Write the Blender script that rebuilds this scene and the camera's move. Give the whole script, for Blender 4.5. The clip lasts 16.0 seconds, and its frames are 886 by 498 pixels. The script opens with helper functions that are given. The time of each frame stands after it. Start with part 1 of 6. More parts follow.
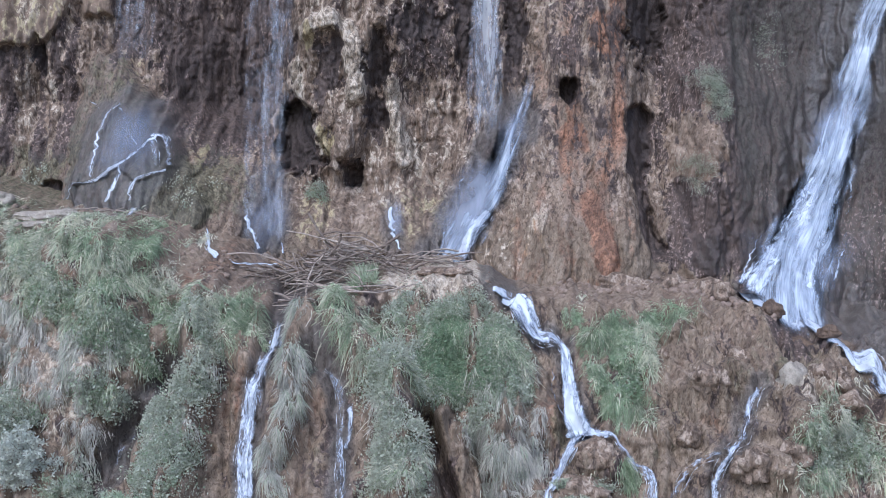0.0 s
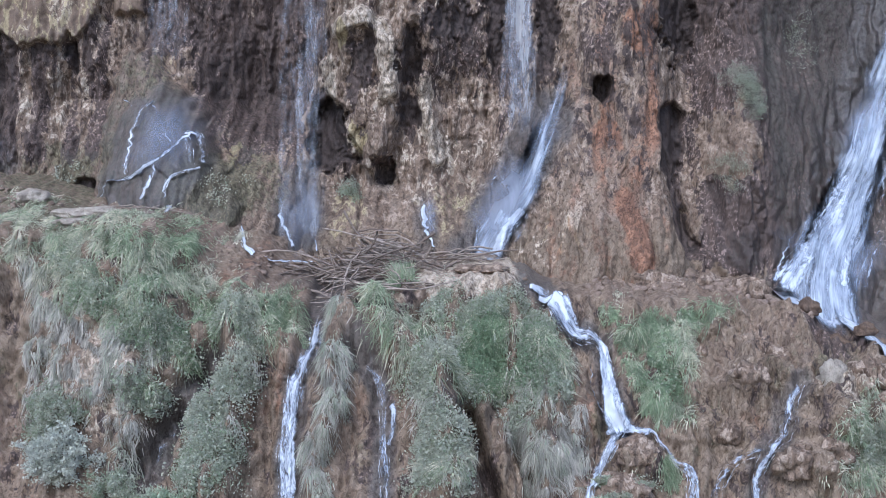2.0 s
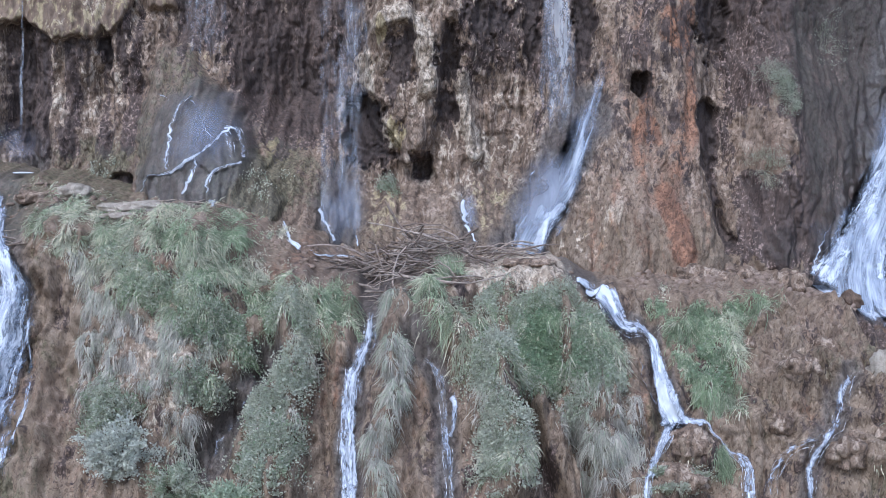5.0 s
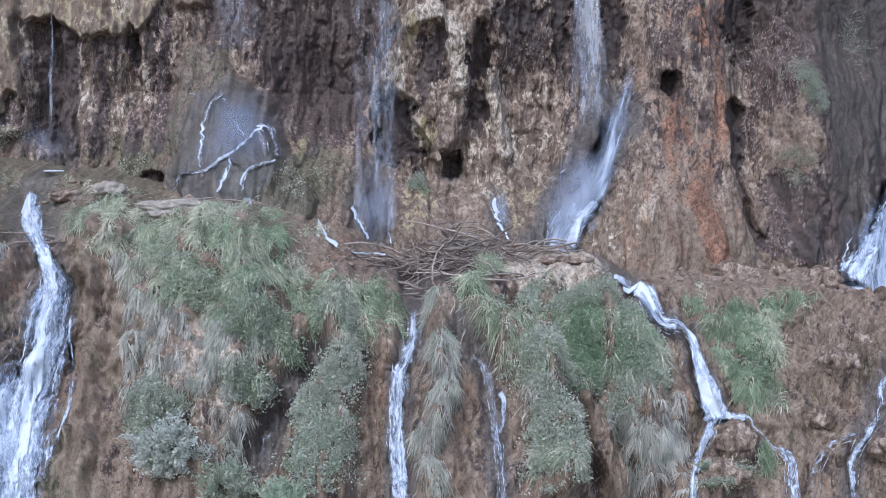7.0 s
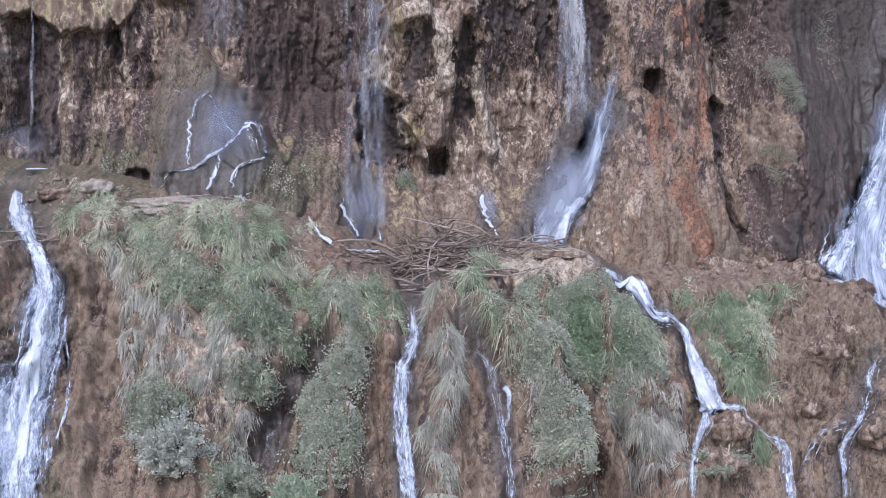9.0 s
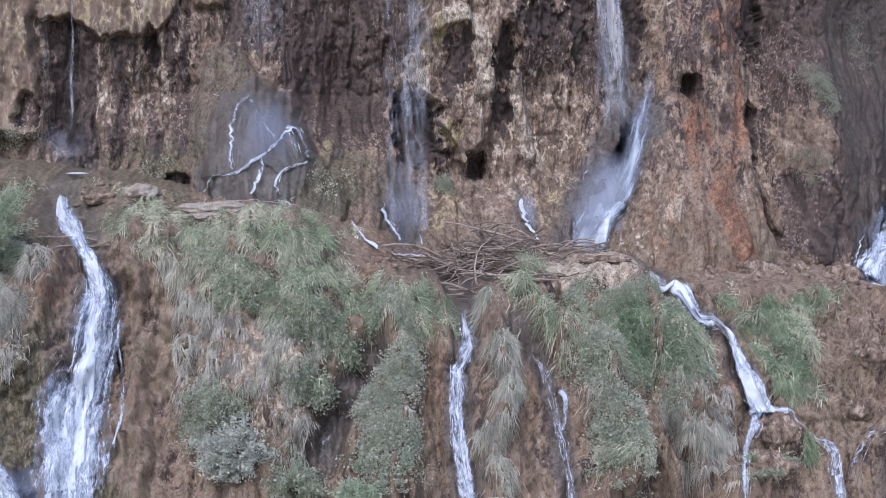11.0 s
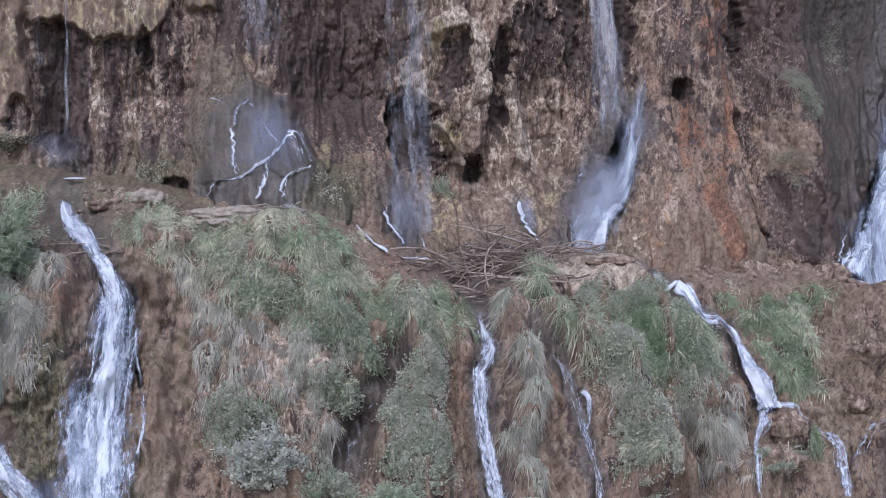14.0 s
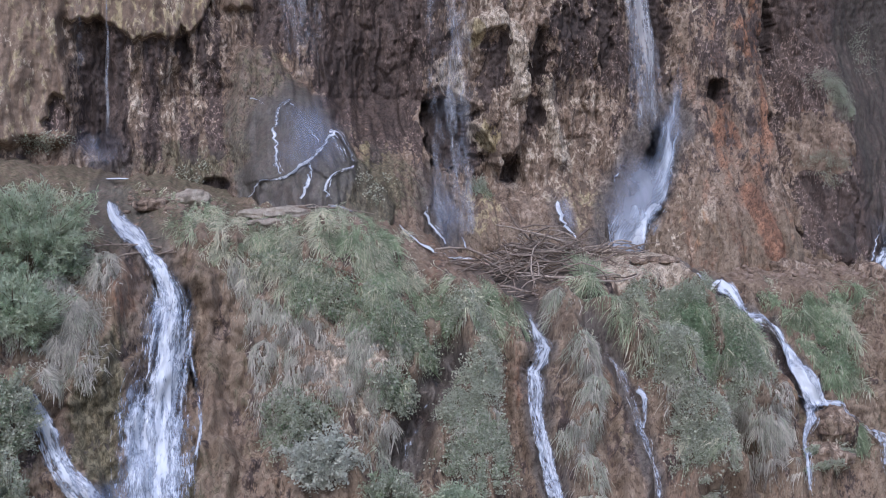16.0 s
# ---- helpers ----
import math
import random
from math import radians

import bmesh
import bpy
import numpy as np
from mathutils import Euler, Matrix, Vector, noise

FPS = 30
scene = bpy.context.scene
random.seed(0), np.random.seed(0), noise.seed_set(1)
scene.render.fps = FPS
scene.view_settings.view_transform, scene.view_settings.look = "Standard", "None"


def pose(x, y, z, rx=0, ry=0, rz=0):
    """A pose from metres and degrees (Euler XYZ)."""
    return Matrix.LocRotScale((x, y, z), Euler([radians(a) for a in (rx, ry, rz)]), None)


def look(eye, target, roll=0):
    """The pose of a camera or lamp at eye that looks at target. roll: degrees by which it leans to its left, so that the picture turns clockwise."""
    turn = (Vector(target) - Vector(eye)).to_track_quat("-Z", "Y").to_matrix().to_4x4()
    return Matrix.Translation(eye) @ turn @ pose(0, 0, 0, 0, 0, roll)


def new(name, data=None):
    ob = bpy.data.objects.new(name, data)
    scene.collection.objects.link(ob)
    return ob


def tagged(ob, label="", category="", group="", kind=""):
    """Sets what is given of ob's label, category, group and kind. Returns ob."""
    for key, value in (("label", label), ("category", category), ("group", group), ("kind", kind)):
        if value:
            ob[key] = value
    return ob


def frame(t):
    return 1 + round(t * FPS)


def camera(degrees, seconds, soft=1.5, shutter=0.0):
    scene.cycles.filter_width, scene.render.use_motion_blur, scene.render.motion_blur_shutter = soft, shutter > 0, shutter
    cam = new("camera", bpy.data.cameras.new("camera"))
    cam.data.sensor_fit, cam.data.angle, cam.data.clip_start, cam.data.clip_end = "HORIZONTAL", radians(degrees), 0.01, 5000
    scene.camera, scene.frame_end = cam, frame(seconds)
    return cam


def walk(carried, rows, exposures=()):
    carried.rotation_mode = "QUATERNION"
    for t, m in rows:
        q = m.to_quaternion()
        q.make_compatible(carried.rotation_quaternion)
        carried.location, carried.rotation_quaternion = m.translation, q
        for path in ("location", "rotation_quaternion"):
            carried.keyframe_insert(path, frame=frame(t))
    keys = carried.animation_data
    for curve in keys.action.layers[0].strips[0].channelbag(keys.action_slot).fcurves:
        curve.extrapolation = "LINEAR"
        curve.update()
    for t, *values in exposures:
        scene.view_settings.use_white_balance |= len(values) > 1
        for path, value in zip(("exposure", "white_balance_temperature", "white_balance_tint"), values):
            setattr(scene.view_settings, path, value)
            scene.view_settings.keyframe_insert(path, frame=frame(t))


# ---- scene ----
cam = camera(43.5, 16.0, soft=0.75)
METRES, EYE, TILT, LEAN, TURN = 10.0, 10.0, -5.5, 0.0, 0.0
ROWS = [
    (0.0, 0.0, 0.0, 0.0, 0.0, 0.0, -0.0),
    (0.5, -0.0139, -0.0007, -0.0012, 0.03, 0.01, -0.02),
    (1.0, -0.0339, -0.0011, -0.0005, -0.0, -0.02, -0.04),
    (1.5, -0.0536, -0.0017, -0.0019, -0.01, -0.01, -0.04),
    (2.0, -0.0758, -0.0033, -0.0053, 0.01, 0.0, -0.05),
    (2.5, -0.0986, -0.0049, -0.0121, 0.01, 0.03, -0.08),
    (3.0, -0.1243, -0.0067, -0.0145, 0.0, 0.01, -0.1),
    (3.5, -0.1489, -0.0085, -0.0181, -0.1, 0.05, -0.12),
    (4.0, -0.175, -0.0101, -0.0195, -0.62, 0.05, -0.06),
    (6.5, -0.3452, -0.0157, -0.0211, -2.63, 0.09, 0.07),
    (7.0, -0.3752, -0.0169, -0.0272, -2.96, 0.11, 0.12),
    (7.5, -0.4081, -0.0182, -0.0324, -3.49, 0.11, 0.18),
    (8.0, -0.4377, -0.0197, -0.0339, -4.36, 0.08, 0.29),
    (8.5, -0.4722, -0.0202, -0.0344, -5.59, 0.07, 0.43),
    (11.0, -0.6443, -0.0129, -0.0234, -7.43, 0.07, 0.59),
    (11.5, -0.6796, -0.0105, -0.0221, -7.57, 0.06, 0.58),
    (12.0, -0.7124, -0.0081, -0.0204, -7.78, 0.05, 0.62),
    (12.5, -0.7461, -0.0068, -0.0192, -8.71, 0.02, 0.74),
    (13.0, -0.7783, -0.0047, -0.0182, -10.07, -0.0, 0.9),
    (13.5, -0.8151, -0.0002, -0.016, -11.26, -0.02, 1.03),
    (14.0, -0.8495, 0.0046, -0.0125, -11.92, -0.02, 1.12),
    (14.5, -0.8865, 0.0103, -0.0102, -12.42, -0.03, 1.17),
    (15.0, -0.9212, 0.0169, -0.0104, -12.68, -0.02, 1.21),
    (15.5, -0.9587, 0.0249, -0.0106, -12.84, -0.0, 1.22),
    (16.0, -0.9916, 0.0322, -0.0097, -13.04, -0.04, 1.24),
]
EXPOSURES = [(0.0, 0.9, 5200.0, 9.0), (7.5, 0.88, 5200.0, 9.0), (9.0, 0.88, 5520.0, 15.0), (13.0, 0.66, 5520.0, 15.0), (16.0, 0.55, 5520.0, 15.0)]
walk(cam, [(t, pose(0, 0, EYE, TILT, LEAN, TURN) @ pose(METRES * x, METRES * y, METRES * z, 90 + pitch, roll, yaw)) for t, x, y, z, yaw, pitch, roll in ROWS], EXPOSURES)

# ---- light: a shaded cliff under a bright open sky ----
world = bpy.data.worlds.new("sky")
world.use_nodes = True
scene.world = world
wn = world.node_tree.nodes
sky = wn.new("ShaderNodeTexSky")
sky.sky_type = 'NISHITA'
sky.sun_disc = False
sky.sun_elevation, sky.sun_rotation = radians(48), radians(200)
sky.air_density, sky.dust_density, sky.ozone_density = 1.0, 2.5, 1.0
wn["Background"].inputs["Strength"].default_value = 0.11
world.node_tree.links.new(sky.outputs[0], wn["Background"].inputs["Color"])
sun = new("sun", bpy.data.lights.new("sun", 'SUN'))
sun.data.energy, sun.data.angle, sun.data.color = 1.1, radians(25), (1.0, 0.96, 0.92)
sun.matrix_world = look((-9, -24, 34), (0, 0, 0))

# ---- materials ----
class Nodes:
    """Short hand for a node material."""

    def __init__(self, name):
        self.mat = bpy.data.materials.new(name)
        self.mat.use_nodes = True
        self.tree = self.mat.node_tree
        self.bsdf = self.tree.nodes["Principled BSDF"]
        self.out = self.tree.nodes["Material Output"]
        self.coord = self.add("ShaderNodeTexCoord").outputs["Object"]

    def add(self, kind):
        return self.tree.nodes.new(kind)

    def put(self, socket, value):
        if isinstance(value, bpy.types.NodeSocket):
            self.tree.links.new(value, socket)
        elif isinstance(value, tuple) and len(value) == 3 and socket.type == 'RGBA':
            socket.default_value = (*value, 1)
        else:
            socket.default_value = value

    def stretch(self, sx, sy, sz, source=None):
        n = self.add("ShaderNodeMapping")
        self.put(n.inputs["Vector"], source or self.coord)
        n.inputs["Scale"].default_value = (sx, sy, sz)
        return n.outputs[0]

    def noise(self, scale, detail=4, vector=None, distort=0.0, rough=0.55):
        n = self.add("ShaderNodeTexNoise")
        self.put(n.inputs["Vector"], vector or self.coord)
        n.inputs["Scale"].default_value = scale
        n.inputs["Detail"].default_value = detail
        n.inputs["Roughness"].default_value = rough
        n.inputs["Distortion"].default_value = distort
        return n.outputs["Fac"]

    def math(self, op, a, b=0.0, clamp=False):
        n = self.add("ShaderNodeMath")
        n.operation, n.use_clamp = op, clamp
        self.put(n.inputs[0], a)
        self.put(n.inputs[1], b)
        return n.outputs[0]

    def step(self, value, lo, hi, to0=0.0, to1=1.0):
        n = self.add("ShaderNodeMapRange")
        n.interpolation_type = 'SMOOTHSTEP'
        for k, v in enumerate((value, lo, hi, to0, to1)):
            self.put(n.inputs[k], v)
        return n.outputs[0]

    def mix(self, fac, a, b, kind='MIX'):
        n = self.add("ShaderNodeMix")
        n.data_type, n.blend_type = 'RGBA', kind
        self.put(n.inputs[0], fac)
        self.put(n.inputs[6], a)
        self.put(n.inputs[7], b)
        return n.outputs[2]

    def attribute(self, name):
        n = self.add("ShaderNodeAttribute")
        n.attribute_name = name
        return n.outputs["Fac"]

    def random(self, island=True):
        if island:
            return self.add("ShaderNodeNewGeometry").outputs["Random Per Island"]
        return self.add("ShaderNodeObjectInfo").outputs["Random"]

    def bump(self, height, strength, distance):
        n = self.add("ShaderNodeBump")
        n.inputs["Strength"].default_value, n.inputs["Distance"].default_value = strength, distance
        self.put(n.inputs["Height"], height)
        return n.outputs[0]

    def done(self, colour, rough=0.85, normal=None, spec=0.3):
        self.put(self.bsdf.inputs["Base Color"], colour)
        self.put(self.bsdf.inputs["Roughness"], rough)
        self.put(self.bsdf.inputs["Specular IOR Level"], spec)
        if normal:
            self.put(self.bsdf.inputs["Normal"], normal)
        return self.mat


def rock_material():
    """Tufa: grey-brown lime, dark algae mixed with painted shade, orange iron crust, moss and pale lime, each by its
    own cover attribute.
    """
    n = Nodes("tufa_rock")
    big = n.noise(0.8, 5, n.stretch(1, 1, 0.45))
    mid = n.noise(2.4, 6, n.stretch(1, 1, 0.5), 0.5, 0.62)
    fine = n.noise(6.0, 5, n.stretch(1, 1, 0.5), 0.4, 0.64)
    streak = n.noise(5.5, 5, n.stretch(1, 1, 0.14), 0.3, 0.6)
    lace = n.noise(15.0, 4, n.stretch(1, 1, 0.5), 0.5, 0.62)
    speck = n.noise(17, 4, n.stretch(1, 1, 0.6), 0.3, 0.62)
    crumb = n.noise(13, 5, n.stretch(1, 1, 0.68), 0.7, 0.68)
    grain = n.noise(22, 4, n.stretch(1, 1, 0.75), 0.3, 0.66)

    def off(value, much):
        return n.math('MULTIPLY', n.math('SUBTRACT', value, 0.5), much)

    def cover(name, value, much, lo, hi, most=1.0):
        return n.step(n.math('ADD', n.attribute(name), off(value, much)), lo, hi, 0.0, most)

    busy = n.math('SUBTRACT', 1.0, n.math('MULTIPLY', n.attribute("plain"), 0.8), True)
    col = n.mix(n.step(big, 0.38, 0.62), (0.172, 0.122, 0.089), (0.250, 0.181, 0.133))
    col = n.mix(n.step(streak, 0.50, 0.64, 0.0, 0.5), col, (0.32, 0.252, 0.198))
    col = n.mix(n.step(streak, 0.48, 0.36, 0.0, 0.5), col, (0.120, 0.090, 0.072))
    col = n.mix(n.math('MULTIPLY', n.step(fine, 0.53, 0.60, 0.0, 0.75), busy), col, (0.43, 0.345, 0.275))
    col = n.mix(n.math('MULTIPLY', n.step(fine, 0.47, 0.38, 0.0, 0.6), busy), col, (0.105, 0.080, 0.063))
    # earth
    earth = n.mix(n.step(mid, 0.40, 0.62), (0.168, 0.124, 0.088), (0.250, 0.189, 0.138))
    earth = n.mix(n.step(streak, 0.51, 0.66, 0.0, 0.5), earth, (0.31, 0.245, 0.185))
    earth = n.mix(n.step(streak, 0.48, 0.34, 0.0, 0.38), earth, (0.105, 0.076, 0.056))
    earth = n.mix(n.math('MULTIPLY', n.step(lace, 0.55, 0.62, 0.0, 0.45), busy), earth, (0.36, 0.29, 0.225))
    col = n.mix(cover("earth", mid, 1.8, 0.3, 0.7), col, earth)
    # pale lime
    pale = n.mix(n.step(fine, 0.44, 0.57), (0.35, 0.282, 0.215), (0.56, 0.475, 0.38))
    pale = n.mix(n.math('MULTIPLY', n.step(lace, 0.47, 0.41, 0.0, 0.7), busy), pale, (0.15, 0.115, 0.09))
    col = n.mix(cover("pale", n.math('ADD', n.math('MULTIPLY', fine, 0.5), n.math('MULTIPLY', lace, 0.5)), 2.2, 0.36, 0.58), col, pale)
    yellow = n.mix(n.step(fine, 0.43, 0.57), (0.235, 0.185, 0.095), (0.42, 0.35, 0.205))
    yellow = n.mix(n.step(streak, 0.48, 0.38, 0.0, 0.4), yellow, (0.17, 0.13, 0.085))
    col = n.mix(cover("yellow", fine, 1.8, 0.3, 0.55, 0.8), col, yellow)
    # iron crust
    iron = n.mix(n.step(mid, 0.42, 0.6), (0.165, 0.088, 0.058), (0.325, 0.170, 0.105))
    iron = n.mix(n.step(lace, 0.47, 0.40, 0.0, 0.6), iron, (0.09, 0.055, 0.043))
    col = n.mix(cover("iron", fine, 2.0, 0.15, 0.9, 0.9), col, iron)
    # moss
    moss = n.mix(n.step(lace, 0.42, 0.58), (0.062, 0.060, 0.034), (0.175, 0.160, 0.100))
    col = n.mix(cover("moss", fine, 2.0, 0.30, 0.75, 0.75), col, moss)
    # dark algae and painted shade of hollows, thin and speckled where cover is low
    algae_shade = n.mix(n.step(streak, 0.42, 0.58), (0.066, 0.048, 0.043), (0.110, 0.079, 0.067))
    algae_shade = n.mix(n.math('MULTIPLY', n.step(speck, 0.55, 0.60, 0.0, 0.85), n.math('MULTIPLY', n.step(big, 0.40, 0.52), n.step(n.attribute("algae_shade"), 0.9, 1.25, 1.0, 0.06))), algae_shade, (0.33, 0.245, 0.215))
    algae_shade = n.mix(n.step(n.attribute("algae_shade"), 1.0, 1.6), algae_shade, (0.056, 0.042, 0.039))
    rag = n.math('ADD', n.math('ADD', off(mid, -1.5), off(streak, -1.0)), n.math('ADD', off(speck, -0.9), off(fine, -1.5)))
    dark = n.step(n.math('ADD', n.attribute("algae_shade"), n.math('MULTIPLY', rag, n.step(busy, 0.2, 1.0, 0.35, 1.0))), 0.43, 0.56)
    col = n.mix(n.math('MULTIPLY', dark, 0.95), col, algae_shade)
    col = n.mix(n.math('MULTIPLY', cover("moss", lace, 2.0, 0.40, 0.80, 0.45), dark), col, (0.086, 0.082, 0.066))
    wet = n.step(n.attribute("wet"), 0.15, 0.85)
    col = n.mix(n.math('MULTIPLY', n.math('MULTIPLY', wet, 0.72), n.step(dark, 0.0, 1.0, 1.0, 0.35)), col, (0.088, 0.082, 0.082))
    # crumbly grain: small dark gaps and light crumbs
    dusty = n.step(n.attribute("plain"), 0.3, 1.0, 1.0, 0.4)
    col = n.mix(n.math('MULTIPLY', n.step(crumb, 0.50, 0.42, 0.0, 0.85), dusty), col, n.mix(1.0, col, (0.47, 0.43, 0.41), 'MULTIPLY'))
    col = n.mix(n.math('MULTIPLY', n.step(grain, 0.53, 0.59, 0.0, 0.55), dusty), col, n.mix(1.0, col, (1.55, 1.52, 1.48), 'MULTIPLY'))
    rough = n.math('SUBTRACT', n.math('SUBTRACT', 0.9, n.math('MULTIPLY', dark, 0.15)), n.math('MULTIPLY', wet, 0.4))
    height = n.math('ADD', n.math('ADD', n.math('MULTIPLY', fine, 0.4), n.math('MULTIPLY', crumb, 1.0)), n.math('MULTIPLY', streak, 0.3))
    height = n.math('MULTIPLY', height, n.step(busy, 0.1, 1.0, 0.45, 1.0))
    return n.done(col, rough, n.bump(height, 0.9, 0.035), 0.32)


def stone_material(name, a, b, c):
    n = Nodes(name)
    f = n.noise(6, 6, None, 0.4, 0.65)
    g = n.noise(35, 4)
    col = n.mix(n.step(f, 0.35, 0.65), a, b)
    col = n.mix(n.step(g, 0.5, 0.7, 0, 0.6), col, c)
    return n.done(col, 0.85, n.bump(n.math('ADD', f, n.math('MULTIPLY', g, 0.3)), 0.8, 0.04))


def blade_material(name, dry, pale, green, deep):
    """Grass: the greenness attribute and each blade's chance choose between straw, grey-green and green."""
    n = Nodes(name)
    r = n.random()
    g = n.math('ADD', n.attribute("green"), n.math('MULTIPLY', n.math('SUBTRACT', r, 0.5), 0.4))
    col = n.mix(n.step(g, 0.1, 0.5), dry, pale)
    col = n.mix(n.step(g, 0.4, 0.85), col, green)
    col = n.mix(n.step(n.math('FRACT', n.math('MULTIPLY', r, 7.31)), 0.6, 1.0, 0.0, 0.6), col, deep)
    # shade between mounds put into the blade colour, with each tuft's own tone
    col = n.mix(n.math('MULTIPLY', n.attribute("tuft_shade"), 0.66), col, deep)
    m = n.done(col, 0.6, None, 0.25)
    thin = n.add("ShaderNodeBsdfTranslucent")
    n.put(thin.inputs["Color"], col)
    mixed = n.add("ShaderNodeMixShader")
    mixed.inputs[0].default_value = 0.42
    n.tree.links.new(n.bsdf.outputs[0], mixed.inputs[1])
    n.tree.links.new(thin.outputs[0], mixed.inputs[2])
    n.tree.links.new(mixed.outputs[0], n.out.inputs["Surface"])
    return m


def water_material(name, colour, fine, long, lo, hi, most, sway, ripple):
    """Broken white water: threads that run along the flow, thinner where the thick attribute is low."""
    n = Nodes(name)
    uv = n.add("ShaderNodeUVMap").outputs[0]
    a = n.noise(1.0, 6, n.stretch(fine, long, 1, uv), 0.7, 0.64)
    b = n.noise(1.0, 3, n.stretch(fine * 0.25, long * 0.6, 1, uv), 0.8, 0.55)
    t = n.attribute("thick")
    v = n.math('ADD', n.math('ADD', n.math('MULTIPLY', a, 0.6), n.math('MULTIPLY', b, 0.4)), n.math('MULTIPLY', n.math('SUBTRACT', t, 0.5), sway))
    fac = n.math('MULTIPLY', n.step(v, lo, hi), n.step(t, 0.0, 0.15))
    fac = n.math('MULTIPLY', fac, most)
    n.done(n.mix(n.step(v, lo + 0.04, hi + 0.1), (colour[0] * 0.6, colour[1] * 0.64, colour[2] * 0.74), colour), 0.35, n.bump(a, ripple, 0.03) if ripple else None, 0.4)
    clear = n.add("ShaderNodeBsdfTransparent")
    mixed = n.add("ShaderNodeMixShader")
    n.put(mixed.inputs[0], fac)
    n.tree.links.new(clear.outputs[0], mixed.inputs[1])
    n.tree.links.new(n.bsdf.outputs[0], mixed.inputs[2])
    n.tree.links.new(mixed.outputs[0], n.out.inputs["Surface"])
    return n.mat


def foam_material():
    """Thin broken threads of foam, see-through in between."""
    n = Nodes("white_foam")
    a = n.noise(9.0, 5, n.stretch(1, 1, 0.5), 0.5, 0.65)
    n.done((0.66, 0.69, 0.76), 0.4)
    clear = n.add("ShaderNodeBsdfTransparent")
    mixed = n.add("ShaderNodeMixShader")
    n.put(mixed.inputs[0], n.step(a, 0.40, 0.60, 0.0, 0.85))
    n.tree.links.new(clear.outputs[0], mixed.inputs[1])
    n.tree.links.new(n.bsdf.outputs[0], mixed.inputs[2])
    n.tree.links.new(mixed.outputs[0], n.out.inputs["Surface"])
    return n.mat


def wood_material():
    n = Nodes("bare_driftwood")
    r = n.random(False)
    f = n.noise(14, 4, n.stretch(1, 1, 0.12))
    col = n.mix(r, (0.16, 0.12, 0.098), (0.46, 0.38, 0.32))
    col = n.mix(n.step(f, 0.4, 0.7, 0, 0.6), col, (0.09, 0.066, 0.052))
    return n.done(col, 0.8, n.bump(f, 0.5, 0.01))


ROCK = rock_material()
GREYSTONE = stone_material("grey_limestone", (0.27, 0.225, 0.185), (0.43, 0.375, 0.31), (0.16, 0.13, 0.10))
DARKSTONE = stone_material("wet_brown_stone", (0.075, 0.05, 0.038), (0.17, 0.115, 0.08), (0.26, 0.19, 0.14))
RUBBLE = stone_material("rubble_stone", (0.20, 0.145, 0.11), (0.32, 0.24, 0.19), (0.12, 0.085, 0.065))
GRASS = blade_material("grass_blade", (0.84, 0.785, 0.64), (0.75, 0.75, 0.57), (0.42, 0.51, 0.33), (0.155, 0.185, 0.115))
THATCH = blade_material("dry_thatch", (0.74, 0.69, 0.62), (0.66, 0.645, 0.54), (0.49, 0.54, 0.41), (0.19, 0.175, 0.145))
LEAF = blade_material("leaf", (0.60, 0.60, 0.50), (0.49, 0.515, 0.40), (0.33, 0.42, 0.27), (0.22, 0.24, 0.16))
FRESH = blade_material("fresh_leaf", (0.60, 0.64, 0.50), (0.48, 0.56, 0.40), (0.35, 0.46, 0.30), (0.22, 0.28, 0.18))
SILVER = blade_material("silvery_leaf", (0.66, 0.665, 0.59), (0.54, 0.565, 0.48), (0.42, 0.48, 0.40), (0.30, 0.33, 0.28))
TWIG = stone_material("twig_bark", (0.13, 0.10, 0.075), (0.22, 0.17, 0.13), (0.07, 0.05, 0.04))
WOOD = wood_material()
WATER = water_material("white_water", (0.68, 0.71, 0.77), 28.0, 7.0, 0.43, 0.66, 0.94, 0.7, 0.5)
THREAD = water_material("water_threads", (0.80, 0.82, 0.87), 24.0, 9.0, 0.44, 0.78, 0.85, 0.65, 0.3)
SILKY = water_material("silky_water", (0.62, 0.66, 0.73), 18.0, 1.0, 0.36, 0.86, 0.9, 0.75, 0.1)
CURTAIN = water_material("falling_drops", (0.50, 0.495, 0.51), 24.0, 3.0, 0.43, 0.72, 0.46, 0.5, 0.2)
SPRAY = water_material("spray", (0.42, 0.44, 0.52), 2.0, 1.2, 0.10, 0.95, 0.62, 0.9, 0.0)
FOAM = foam_material()
POOL = stone_material("pool_water", (0.55, 0.58, 0.63), (0.65, 0.68, 0.73), (0.8, 0.83, 0.86))
SOIL = stone_material("valley_soil", (0.16, 0.13, 0.08), (0.26, 0.21, 0.14), (0.10, 0.12, 0.05))


# ---- form of the rock ----
def lattice(seed):
    r = np.random.RandomState(seed)
    a = r.rand(65536) * 2 * math.pi
    return np.cos(a), np.sin(a)


LATTICE = [lattice(k) for k in range(4)]


